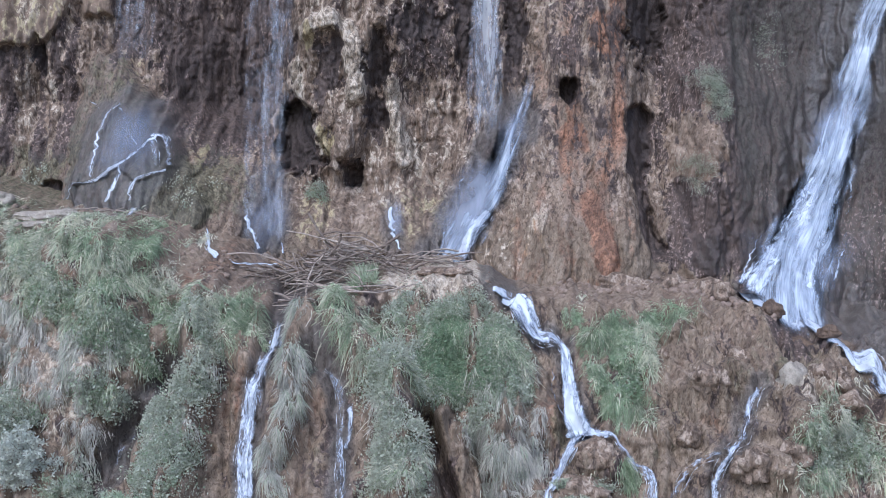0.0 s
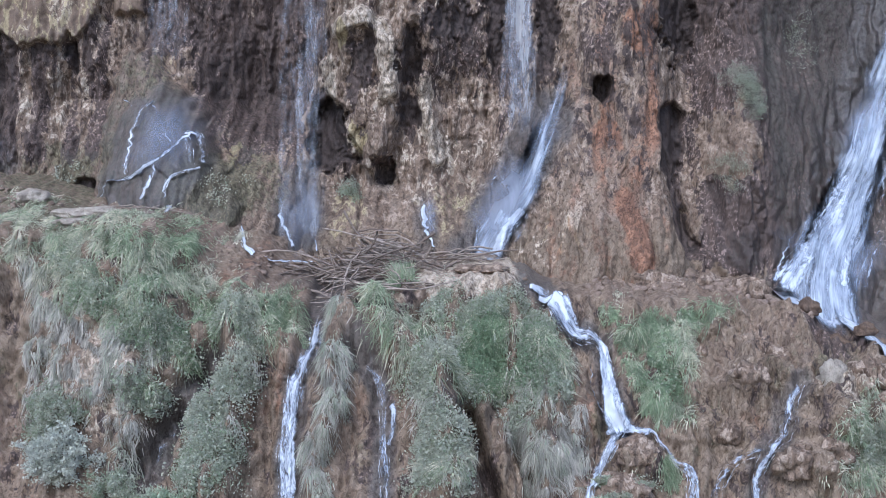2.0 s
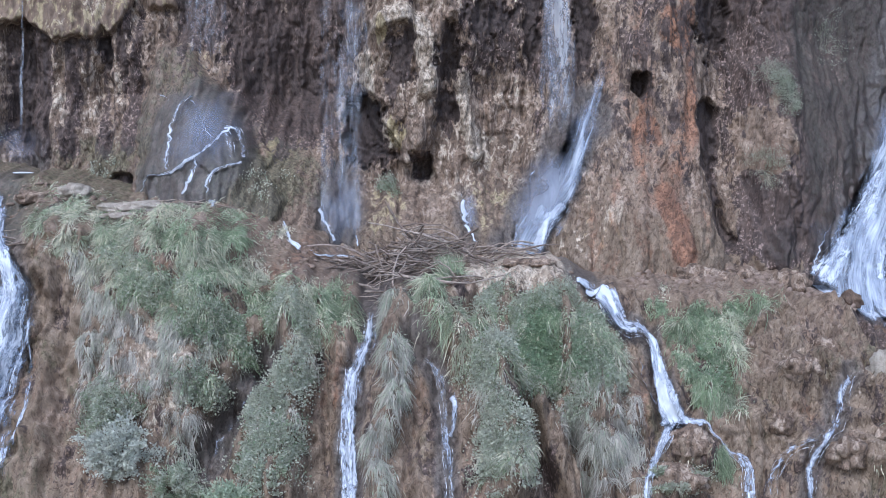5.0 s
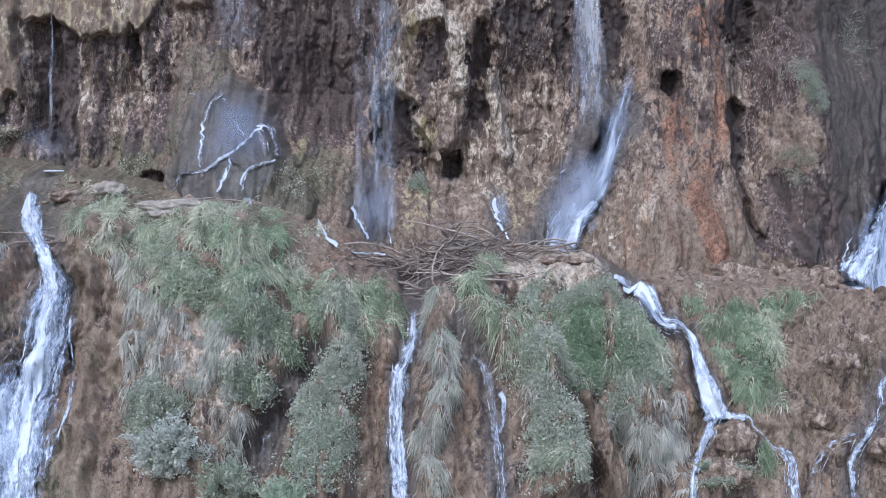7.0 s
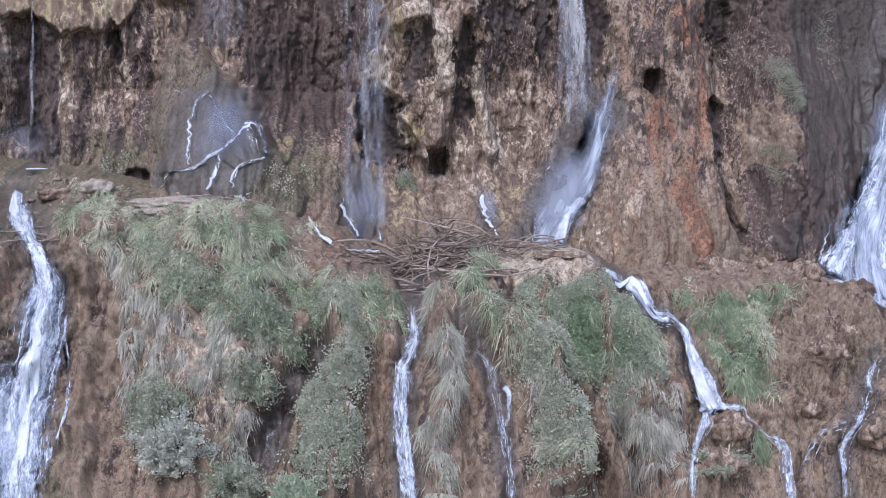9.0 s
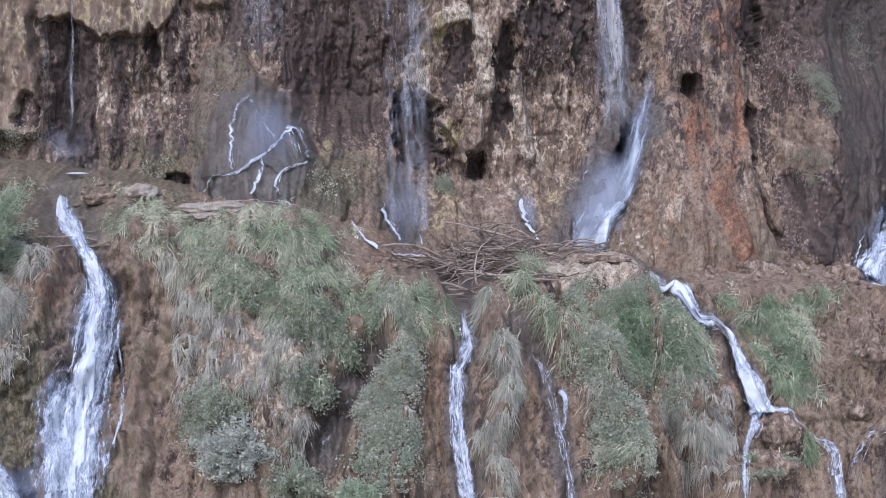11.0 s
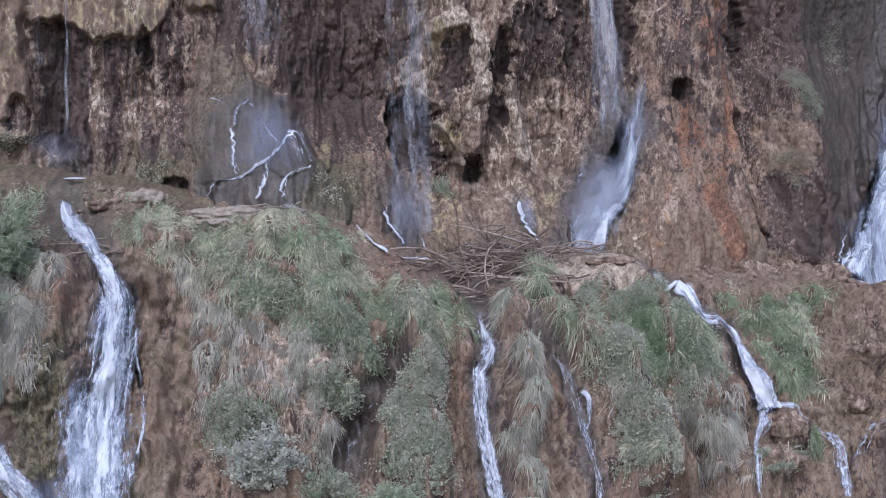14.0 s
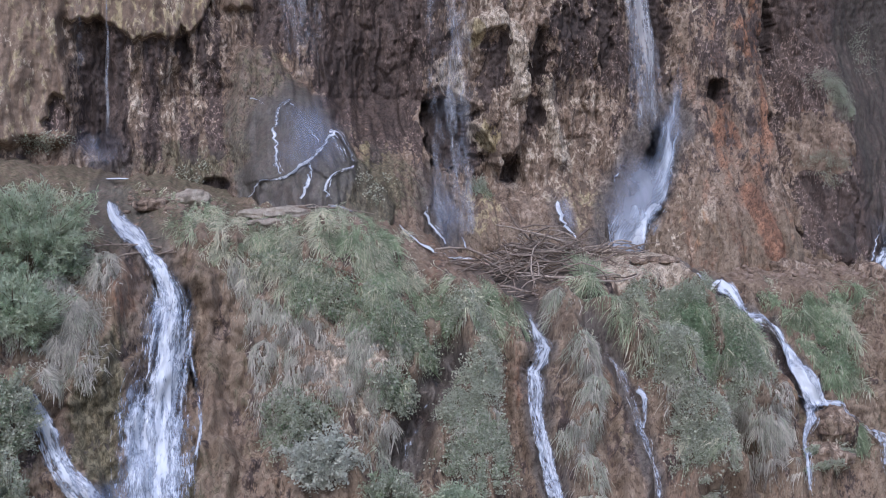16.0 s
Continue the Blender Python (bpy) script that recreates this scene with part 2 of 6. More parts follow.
def noise2(x, y, seed=0):
    """Gradient noise, about -0.7 to 0.7."""
    gx, gy = LATTICE[seed % 4]
    x, y = x + seed * 17.31 + 500.0, y + seed * 9.77 + 500.0
    i, j = np.floor(x).astype(np.int64), np.floor(y).astype(np.int64)
    f, g = x - i, y - j
    u, v = f * f * f * (f * (f * 6 - 15) + 10), g * g * g * (g * (g * 6 - 15) + 10)

    def corner(a, b):
        k = ((i + a) * 73856093 ^ (j + b) * 19349663) & 65535
        return gx[k] * (f - a) + gy[k] * (g - b)
    n0 = corner(0, 0) * (1 - u) + corner(1, 0) * u
    n1 = corner(0, 1) * (1 - u) + corner(1, 1) * u
    return n0 * (1 - v) + n1 * v


def fbm(x, y, octaves=4, seed=0, gain=0.5):
    total, a = 0.0, 1.0
    for k in range(octaves):
        total = total + a * noise2(x * 2 ** k, y * 2 ** k, seed + k)
        a *= gain
    return total


def glide(xs, vs, x):
    """Smooth curve through (xs, vs)."""
    xs, vs = np.asarray(xs, float), np.asarray(vs, float)
    d = np.gradient(vs, xs)
    x = np.clip(x, xs[0], xs[-1])
    k = np.clip(np.searchsorted(xs, x) - 1, 0, len(xs) - 2)
    h = xs[k + 1] - xs[k]
    t = (x - xs[k]) / h
    return ((1 + 2 * t) * (1 - t) ** 2 * vs[k] + t * (1 - t) ** 2 * h * d[k]
            + t * t * (3 - 2 * t) * vs[k + 1] + t * t * (t - 1) * h * d[k + 1])


def smooth(a, b, x):
    t = np.clip((x - a) / (b - a), 0, 1)
    return t * t * (3 - 2 * t)


def blob(x, z, cx, cz, rx, rz, soft=0.5, rough=0.25, seed=0, lean=0.0):
    """1 inside an uneven oval, 0 outside; lean: sideways shift for each metre up."""
    d = np.hypot((x - cx - lean * (z - cz)) / rx, (z - cz) / rz)
    d = d + rough * 1.6 * fbm(x * 2.2, z * 1.5, 3, seed)
    return 1 - smooth(1 - soft, 1 + soft, d)


def trail(x, z, points, width, soft=0.6, rough=0.2, seed=0):
    """1 along a line through points (x, z), 0 away from it."""
    best = np.full(np.shape(x), 1e9)
    for (ax, az), (bx, bz) in zip(points, points[1:]):
        dx, dz = bx - ax, bz - az
        t = np.clip(((x - ax) * dx + (z - az) * dz) / (dx * dx + dz * dz), 0, 1)
        best = np.minimum(best, np.hypot(x - ax - t * dx, z - az - t * dz))
    d = best / width + rough * 1.6 * fbm(x * 2.5, z * 1.5, 3, seed)
    return 1 - smooth(1 - soft, 1 + soft, d)


# upper wall: distance ahead at five heights
UX = [-40, -16, -14, -12.5, -11, -9.5, -8.3, -6.8, -5.2, -4.3, -3, -2.3, -1.2, 0, 1.6, 2.9, 4.0, 5.2, 6.3, 7.4, 8.5, 11, 40]
U7 = [22, 26.0, 26.5, 26.5, 26.2, 25.6, 25.2, 24.6, 24.4, 24.9, 24.9, 24.9, 25.0, 25.2, 24.3, 23.9, 23.9, 25.0, 24.8, 24.8, 25.2, 25.2, 22]
U9 = [23, 26.5, 26.8, 26.9, 26.9, 26.2, 25.7, 25.2, 25.6, 26.4, 26.4, 26.4, 26.2, 26.3, 24.8, 24.6, 24.7, 26.0, 25.1, 25.5, 26.0, 25.5, 23]
U11 = [24, 27.0, 27.2, 27.3, 27.45, 27.8, 27.5, 27.0, 28.4, 28.3, 26.5, 26.2, 26.9, 27.2, 25.9, 25.5, 25.4, 26.9, 25.8, 26.2, 26.8, 26.0, 24]
U12 = [25, 27.2, 27.4, 27.5, 27.3, 27.6, 28.0, 27.7, 28.3, 28.0, 26.4, 26.4, 26.3, 27.0, 26.6, 25.8, 25.8, 27.3, 26.8, 27.0, 27.2, 26.5, 25]
ULEVELS = [5.0, 7.5, 9.0, 11.0, 12.5, 24.0]


def upper_base(x, z):
    rows = [glide(UX, v, x) for v in (U7, U9, U11, U12)]
    rows = [rows[0] - 0.6 - 1.6 * np.exp(-((x - 7.7) / 1.0) ** 2)] + rows + [rows[-1] + 2.0]
    k = np.clip(np.searchsorted(ULEVELS, z) - 1, 0, 4)
    lo = np.choose(k, rows[:5])
    hi = np.choose(k, rows[1:])
    zl = np.asarray(ULEVELS)
    t = np.clip((z - zl[k]) / (zl[k + 1] - zl[k]), 0, 1)
    return lo + (hi - lo) * t


# lower face and ledge: a profile from the foot over the lip to the wall
LX = [-40, -16, -14, -11.7, -9.3, -8.0, -6.6, -5.2, -4.0, -2.8, -1.2, 0.2, 1.6, 3.0, 4.8, 6.3, 8.0, 11, 40]
L4 = [17, 19.4, 19.6, 19.8, 20.0, 19.8, 19.3, 18.95, 19.1, 18.5, 18.7, 19.8, 19.9, 20.2, 19.8, 19.3, 20.0, 20.0, 17]
L5 = [18, 20.0, 20.2, 20.3, 20.75, 20.5, 20.1, 19.8, 19.85, 19.3, 19.4, 20.3, 20.4, 20.75, 20.4, 19.8, 20.8, 21.0, 18]
L6 = [19, 20.4, 20.6, 20.6, 21.4, 21.1, 20.5, 20.6, 20.3, 19.95, 20.5, 21.0, 21.6, 21.6, 21.5, 20.7, 22.0, 22.5, 19]
LIPY = [21, 21.8, 22.0, 22.0, 22.1, 22.2, 21.4, 22.0, 21.5, 21.4, 21.8, 22.3, 22.9, 22.4, 22.2, 22.0, 22.7, 23.0, 21]
LIPZ = [8, 8.6, 8.6, 7.9, 8.1, 8.15, 7.9, 7.2, 6.75, 6.75, 7.0, 7.25, 6.9, 6.6, 6.7, 6.5, 6.0, 5.9, 6]
BACKZ = [9, 9.4, 9.4, 9.0, 8.75, 8.6, 8.5, 8.2, 7.4, 7.45, 7.45, 7.3, 7.15, 7.2, 7.2, 6.8, 6.4, 6.3, 6.5]


def lower_base(x, t):
    """Place (y, z) on the profile at x: t 0 foot, 1 at 4 m, 2 at 5 m, 3 at 6 m, 4 lip, 5 at the wall's foot, 6 inside the wall."""
    l4, l5, l6, ly, lz, bz = [glide(LX, v, x) for v in (L4, L5, L6, LIPY, LIPZ, BACKZ)]
    ys = [l4 - 2.4, l4, l5, l6, ly, 25.0 + 0 * x, 29.0 + 0 * x]
    zs = [0 * x - 0.4, 0 * x + 4, 0 * x + 5, 0 * x + 6, lz, bz, bz + 0.5]
    k = np.clip(np.floor(t).astype(int), 0, 5)
    f = t - k

    def at(v, i):
        return np.choose(np.clip(i, 0, 6), v)

    def curve(v):
        a, b, c, d = at(v, k - 1), at(v, k), at(v, k + 1), at(v, k + 2)
        m0, m1 = (c - a) * 0.5, (d - b) * 0.5
        m0 = np.where(k == 1, c - b, np.where(k == 0, c - b, m0))
        m1 = np.where(k == 0, (d - c), np.where(k == 5, c - b, m1))
        m0 = np.clip(m0, -1.2, 1.2)
        m1 = np.clip(m1, -1.2, 1.2)
        return ((1 + 2 * f) * (1 - f) ** 2 * b + f * (1 - f) ** 2 * m0 + f * f * (3 - 2 * f) * c + f * f * (f - 1) * m1)
    return curve(ys), curve(zs)
# ---- end of form ----


# ---- mesh helpers ----
def mesh_of(name, verts, faces, material=None, shade=True):
    """A mesh from arrays: faces all of one size."""
    verts, faces = np.asarray(verts, np.float32), np.asarray(faces, np.int32)
    me = bpy.data.meshes.new(name)
    me.vertices.add(len(verts))
    me.vertices.foreach_set("co", verts.ravel())
    k = faces.shape[1]
    me.loops.add(faces.size)
    me.loops.foreach_set("vertex_index", faces.ravel())
    me.polygons.add(len(faces))
    me.polygons.foreach_set("loop_start", np.arange(len(faces), dtype=np.int32) * k)
    me.update(calc_edges=True)
    me.validate()
    if shade:
        me.polygons.foreach_set("use_smooth", np.ones(len(me.polygons), bool))
    if material:
        me.materials.append(material)
    return me


def paint(me, name, values):
    layer = me.attributes.new(name, 'FLOAT', 'POINT')
    layer.data.foreach_set("value", np.asarray(values, np.float32).ravel())


def grid_faces(rows, cols):
    i = np.arange((rows - 1) * (cols - 1))
    a = (i // (cols - 1)) * cols + i % (cols - 1)
    return np.stack([a, a + 1, a + cols + 1, a + cols], 1)


def part(name, me, parent, label=""):
    ob = new(name, me)
    ob.parent = parent
    return tagged(ob, label) if label else ob


def from_bmesh(name, bm, material, shade=True):
    me = bpy.data.meshes.new(name)
    bm.to_mesh(me)
    bm.free()
    for p in me.polygons:
        p.use_smooth = shade
    me.materials.append(material)
    return me


def spread(a, b, step):
    """Columns: close together from a to b, then wider and wider to 40 m on both sides."""
    return np.concatenate([-np.geomspace(-a + 1e-6, 42, 18)[::-1][:-1], np.arange(a, b, step), np.geomspace(b, 42, 18)])


# ---- upper wall ----
UDX = 0.026
ux = spread(-15.2, 11.6, UDX)
uz = np.concatenate([np.concatenate([np.arange(5.6, 6.4, 0.1), np.arange(6.4, 13.9, 0.028)]), np.linspace(13.9, 24, 30)])
UXX, UZZ = np.meshgrid(ux, uz)


def patch(x, z, x0, z0, x1, z1, seed=0, soft=0.14, rough=0.34):
    """1 inside an uneven panel between two corners, with a broken but sharp edge."""
    d = (np.abs((2 * x - x0 - x1) / (x1 - x0)) ** 2.6 + np.abs((2 * z - z0 - z1) / (z1 - z0)) ** 2.6) ** (1 / 2.6)
    d = d + rough * 1.5 * fbm(x * 2.6, z * 1.7, 5, seed, 0.66)
    return 1 - smooth(1 - soft, 1 + soft, d)


def upper_form(x, z):
    """How far ahead the wall's skin stands, and its covers."""
    y = upper_base(x, z)
    towerl = np.interp(z, [7.2, 8.2, 10.6, 13.2], [1.2, 1.4, 1.9, 2.1])
    towerr = np.interp(z, [7.2, 8.5, 10.6, 13.2], [4.8, 4.15, 4.22, 4.3])
    tower = smooth(0, 0.25, x - towerl + 0.2 * fbm(x, z * 1.5, 3, 1)) * smooth(0, 0.16, towerr - x + 0.16 * fbm(x, z * 1.6, 3, 2))
    # hanging lime blocks at the top, and the buttress beside them
    under = np.interp(x, [-12.4, -11.7, -11.4, -11.0, -10.6, -10.2, -9.7, -9.4, -9.2, -9.1], [12.62, 12.7, 12.5, 12.15, 12.3, 12.25, 12.42, 12.75, 13.3, 13.6]) + 0.10 * fbm(x * 5, x * 0, 3, 1)
    block = smooth(0, 0.12, z - under) * smooth(-12.6, -12.35, x) * smooth(-9.0, -9.2, x)
    block2 = smooth(0, 0.12, z - 13.1 + 0.1 * fbm(x * 4, z, 2, 2)) * smooth(-9.0, -8.8, x) * smooth(-8.1, -8.25, x)
    buttress = (1 - smooth(-12.6, -12.35, x + 0.2 * fbm(z * 0.9, z * 0, 2, 1))) * smooth(9.8, 10.1, z + 0.3 * fbm(x * 2, z, 2, 3))
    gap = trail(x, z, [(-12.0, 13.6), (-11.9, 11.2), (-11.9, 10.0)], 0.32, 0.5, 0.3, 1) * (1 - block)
    cl = np.interp(z, [8.4, 9.05, 10.4, 11.5, 12.1], [-9.0, -8.9, -9.05, -8.8, -8.6])
    cr = np.interp(z, [8.7, 9.8, 10.9, 11.5, 12.2], [-5.2, -6.0, -6.6, -7.25, -7.8])
    cone = smooth(0, 0.2, x - cl + 0.3 * fbm(x, z * 2, 3, 1)) * smooth(0, 0.25, cr - x + 0.3 * fbm(x, z * 2, 3, 2)) * smooth(12.3, 12.05, z + 0.2 * fbm(x * 3, z, 2, 1))
    knee = np.maximum(blob(x, z, -7.2, 10.0, 1.15, 1.15, 0.3, 0.15, 1), blob(x, z, -7.7, 8.9, 1.0, 0.8, 0.3, 0.15, 2))
    wave = 0.2 * fbm(z * 1.9, x * 0.8, 4, 1)
    left = np.interp(z, [9.2, 9.6, 10.2, 10.9, 11.3, 12.5, 14.0], [-2.45, -2.75, -3.1, -3.35, -3.68, -3.5, -3.3])
    right = np.interp(z, [9.2, 10.2, 11.0, 12.2, 14.0], [-1.95, -1.75, -1.72, -1.45, -1.3])
    mass = smooth(0.0, 0.12, x + wave - left) * smooth(0.0, 0.2, right - x + wave) * smooth(9.25, 9.45, z + 0.25 * fbm(x * 3, z * 0, 2, 2))
    calm = np.clip(0.75 * tower + 0.9 * cone + block + block2 + 0.9 * buttress, 0, 1)
    # draped relief: wide folds, ropes and crumbly knobs
    warp = 0.35 * fbm(x * 1.3, z * 0.9, 3, 3)
    folds = fbm(x * 0.8, z * 0.25, 3, 1)
    ropes = np.abs(fbm(x * 1.7 + warp, z * 0.42 + 0.3 * warp, 3, 2)) * 1.6 - 0.42
    flutes = np.abs(fbm(x * 3.8 + 1.5 * warp, z * 0.7 + 0.4 * warp, 2, 1)) * 1.5 - 0.4
    knobs = np.abs(fbm(x * 2.4 + warp, z * 1.7, 3, 3)) * 1.5 - 0.35
    grit = np.abs(fbm(x * 7.5, z * 5.0, 2, 0)) * 1.4 - 0.3
    far = smooth(6.3, 6.9, x)
    y = y - 0.42 * folds - 0.27 * ropes * (1 - 0.5 * calm) * (1 - 0.4 * far) - 0.10 * flutes * (1 - 0.8 * far) - 0.11 * knobs * (1 - 0.6 * calm) * (1 - 0.5 * far) - 0.06 * grit * (1 - 0.5 * calm) * (1 - 0.6 * far)
    swell = cone * np.clip(1 - ((2 * x - cl - cr) / (cr - cl)) ** 2, 0, 1)
    y = y - 0.3 * block - 0.3 * block2 - 0.55 * buttress + 0.4 * gap - 0.15 * cone - 0.45 * swell
    y = y - 0.4 * trail(x, z, [(5.95, 11.2), (5.85, 9.6), (5.75, 7.4)], 0.5, 0.7, 0.25, 2)
    rimz = np.interp(x, [-8.6, -8.26, -7.77, -7.4, -7.25, -6.85, -6.5, -6.2, -6.0], [9.0, 9.04, 9.12, 9.35, 9.4, 9.12, 9.22, 9.38, 9.45]) + 0.06 * fbm(x * 5, x * 0, 2, 1)
    dome = smooth(-0.03, 0.05, z - rimz) * knee
    y = y - 0.08 * knee - 0.12 * dome
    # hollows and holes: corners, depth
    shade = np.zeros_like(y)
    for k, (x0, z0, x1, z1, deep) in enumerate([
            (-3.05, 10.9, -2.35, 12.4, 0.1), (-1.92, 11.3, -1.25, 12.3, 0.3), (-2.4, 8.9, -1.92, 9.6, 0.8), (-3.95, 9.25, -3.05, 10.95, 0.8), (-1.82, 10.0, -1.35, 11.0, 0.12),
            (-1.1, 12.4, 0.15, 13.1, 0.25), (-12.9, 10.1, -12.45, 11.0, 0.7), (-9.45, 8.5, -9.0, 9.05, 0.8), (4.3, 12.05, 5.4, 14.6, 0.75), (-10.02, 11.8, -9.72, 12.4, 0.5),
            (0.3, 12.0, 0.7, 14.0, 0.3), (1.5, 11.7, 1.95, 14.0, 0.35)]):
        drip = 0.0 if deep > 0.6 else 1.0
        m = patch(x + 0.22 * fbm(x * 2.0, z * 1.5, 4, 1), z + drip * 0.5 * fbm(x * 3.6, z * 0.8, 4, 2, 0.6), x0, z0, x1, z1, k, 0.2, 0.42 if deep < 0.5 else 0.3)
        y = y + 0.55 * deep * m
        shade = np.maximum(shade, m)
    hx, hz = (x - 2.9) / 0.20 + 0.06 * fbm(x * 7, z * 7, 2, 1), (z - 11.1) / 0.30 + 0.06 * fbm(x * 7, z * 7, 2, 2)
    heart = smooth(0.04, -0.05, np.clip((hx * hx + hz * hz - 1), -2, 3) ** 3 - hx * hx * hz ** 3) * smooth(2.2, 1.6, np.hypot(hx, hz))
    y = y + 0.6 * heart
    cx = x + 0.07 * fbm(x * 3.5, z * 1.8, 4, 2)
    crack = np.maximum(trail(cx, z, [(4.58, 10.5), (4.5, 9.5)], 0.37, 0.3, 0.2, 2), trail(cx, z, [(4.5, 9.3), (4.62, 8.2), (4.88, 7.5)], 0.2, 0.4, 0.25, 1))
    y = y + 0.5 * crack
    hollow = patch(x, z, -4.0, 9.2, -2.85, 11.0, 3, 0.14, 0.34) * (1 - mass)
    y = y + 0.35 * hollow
    # the bulge of lime in the middle, its shelf and ribs
    y = y - 0.5 * mass
    skirt = smooth(-1.45, -1.2, x + wave) * smooth(0.35, 0.2, x + 0.5 * wave) * smooth(9.9, 10.6, z + 0.5 * fbm(x * 2, z, 2, 1))
    y = y - 0.22 * skirt
    rib = trail(x, z, [(-1.25, 11.4), (-1.15, 10.7), (-0.9, 9.6)], 0.17, 0.5, 0.25, 3)
    shelf = trail(x, z, [(-3.15, 12.6), (-2.6, 12.85), (-2.2, 12.6), (-2.02, 11.9), (-2.0, 11.1)], 0.2, 0.4, 0.3, 1)
    rim = trail(x, z, [(-3.6, 11.85), (-3.45, 11.1), (-3.2, 10.3), (-2.85, 9.8)], 0.17, 0.4, 0.3, 2)
    y = y - 0.22 * rib - 0.26 * shelf - 0.2 * rim
    # covers
    stripes = fbm(x * 2.6, z * 0.3, 4, 3)
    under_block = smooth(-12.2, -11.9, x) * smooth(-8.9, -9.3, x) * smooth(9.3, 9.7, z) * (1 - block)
    algae_shade = 0.27 + 0.38 * stripes + 0.30 * fbm(x * 0.9, z * 0.6, 3, 2) - 0.12 * mass - 0.12 * smooth(9.6, 9.0, z) 
    algae_shade = algae_shade + 0.85 * np.maximum(patch(x, z, -6.8, 9.7, -3.7, 14.6, 2), patch(x, z, -8.2, 12.0, -6.2, 14.6, 1))
    # hollows, heart, crack and gap also get their shade as dark colour
    algae_shade = algae_shade + under_block * (0.42 + 1.1 * stripes) + 0.9 * gap + 1.15 * shade + 1.2 * heart + 1.2 * crack + 0.8 * hollow
    algae_shade = algae_shade + 0.45 * patch(x, z, -1.2, 11.5, 0.3, 14.0, 3) + 0.35 * patch(x, z, 0.2, 11.2, 1.9, 14.0, 1) + 0.42 * smooth(6.5, 6.8, x + 0.3 * fbm(x, z, 3, 1)) + 0.62 * smooth(4.9, 5.3, x) + 0.15 * far
    algae_shade = algae_shade + 0.35 * patch(x, z, 5.7, 7.1, 6.3, 7.9, 2) - 0.7 * patch(x, z, 5.3, 8.8, 6.35, 10.8, 2) + 0.65 * patch(x, z, 4.9, 7.0, 6.9, 9.1, 1) - 0.35 * patch(x, z, 7.2, 11.2, 8.1, 12.4, 1)
    algae_shade = algae_shade + 0.18 * tower * (1 - crack) * (1 - heart) - 0.9 * block - 0.7 * block2 - 0.7 * buttress - 0.22 * cone - 0.3 * knee
    algae_shade = algae_shade - 0.6 * shelf - 0.5 * rib - 0.6 * rim - 0.35 * smooth(9.4, 8.4, z) * (1 - shade) - 0.35 * patch(x, z, -2.0, 8.4, 0.3, 10.6, 2)
    pale = 0.05 + 0.35 * fbm(x * 1.7, z * 1.2, 3, 2) + 0.22 * block + 0.16 * block2 + 0.18 * buttress + 0.6 * shelf + 0.7 * rib + 0.6 * rim
    pale = pale + 0.28 * patch(x, z, -2.0, 8.4, 0.3, 10.2, 1) + 0.30 * patch(x, z, 5.4, 9.2, 6.3, 10.7, 2) + 0.22 * patch(x, z, 7.2, 11.2, 8.1, 12.4, 1) + 0.5 * trail(x, z, [(2.5, 13.8), (2.45, 11.6)], 0.16, 0.5, 0.4, 1) + 0.35 * trail(x, z, [(2.3, 10.2), (2.1, 8.2)], 0.2, 0.6, 0.5, 2) + 0.22 * tower * smooth(0.1, 0.35, fbm(x * 3.5, z * 0.6, 3, 3))
    pale = pale + 0.20 * mass + 0.22 * skirt - 0.2 * smooth(1.5, 3.0, x) - 0.12 * tower + 0.3 * under_block * smooth(0.05, 0.3, -stripes) + 0.28 * patch(x, z, 1.3, 7.2, 2.3, 8.7, 1)
    iron = 0.85 * patch(x, z, 3.4, 11.95, 4.15, 12.9, 1, 0.3) + 0.7 * patch(x, z, 2.72, 11.8, 3.1, 12.3, 2, 0.3) + 0.6 * patch(x, z, 2.7, 9.8, 3.25, 10.5, 3, 0.3) + 0.85 * trail(x, z, [(3.2, 8.7), (3.45, 8.0), (3.6, 7.4)], 0.24, 0.4, 0.3, 2)
    iron = iron + 0.26 * tower + 0.75 * tower * fbm(x * 2.0, z * 0.5, 3, 2) + 0.1 * smooth(4.8, 5.4, x) * (1 - far) + 0.4 * smooth(4.8, 5.4, x) * (1 - 0.8 * far) * fbm(x * 1.5, z * 0.4, 3, 1) + 0.8 * patch(x, z, 5.42, 10.7, 5.85, 11.3, 1, 0.3) + 0.4 * patch(x, z, 5.2, 7.3, 6.0, 8.2, 3, 0.3) + 0.5 * trail(x, z, [(3.95, 13.5), (4.05, 11.5), (3.9, 10.0)], 0.16, 0.6, 0.3, 1)
    yellow = 0.8 * patch(x, z, -2.95, 9.7, -2.5, 10.4, 1, 0.3) + 0.8 * patch(x, z, -3.25, 12.15, -3.0, 12.8, 2, 0.3) + 0.45 * patch(x, z, -5.9, 9.4, -5.2, 9.95, 3, 0.3)
    yellow = yellow + 0.35 * blob(x, z, -0.6, 8.4, 0.9, 0.6, 0.5, 0.4, 1) + 0.35 * blob(x, z, -3.0, 8.3, 0.5, 0.6, 0.5, 0.4, 2) + 0.33 * block + 0.25 * block2 + 0.26 * buttress + 0.28 * patch(x, z, -8.7, 11.3, -7.3, 12.2, 1) + 0.22 * patch(x, z, 1.3, 7.2, 2.3, 8.7, 1)
    moss = 0.75 * blob(x, z, -5.6, 9.0, 1.1, 0.8, 0.5, 0.4, 1) + 0.62 * smooth(6.3, 7.2, x) + 0.35 * blob(x, z, -9.6, 9.6, 1.0, 0.7, 0.6, 0.4, 3) + 0.45 * patch(x, z, 5.7, 7.1, 6.3, 7.9, 2)
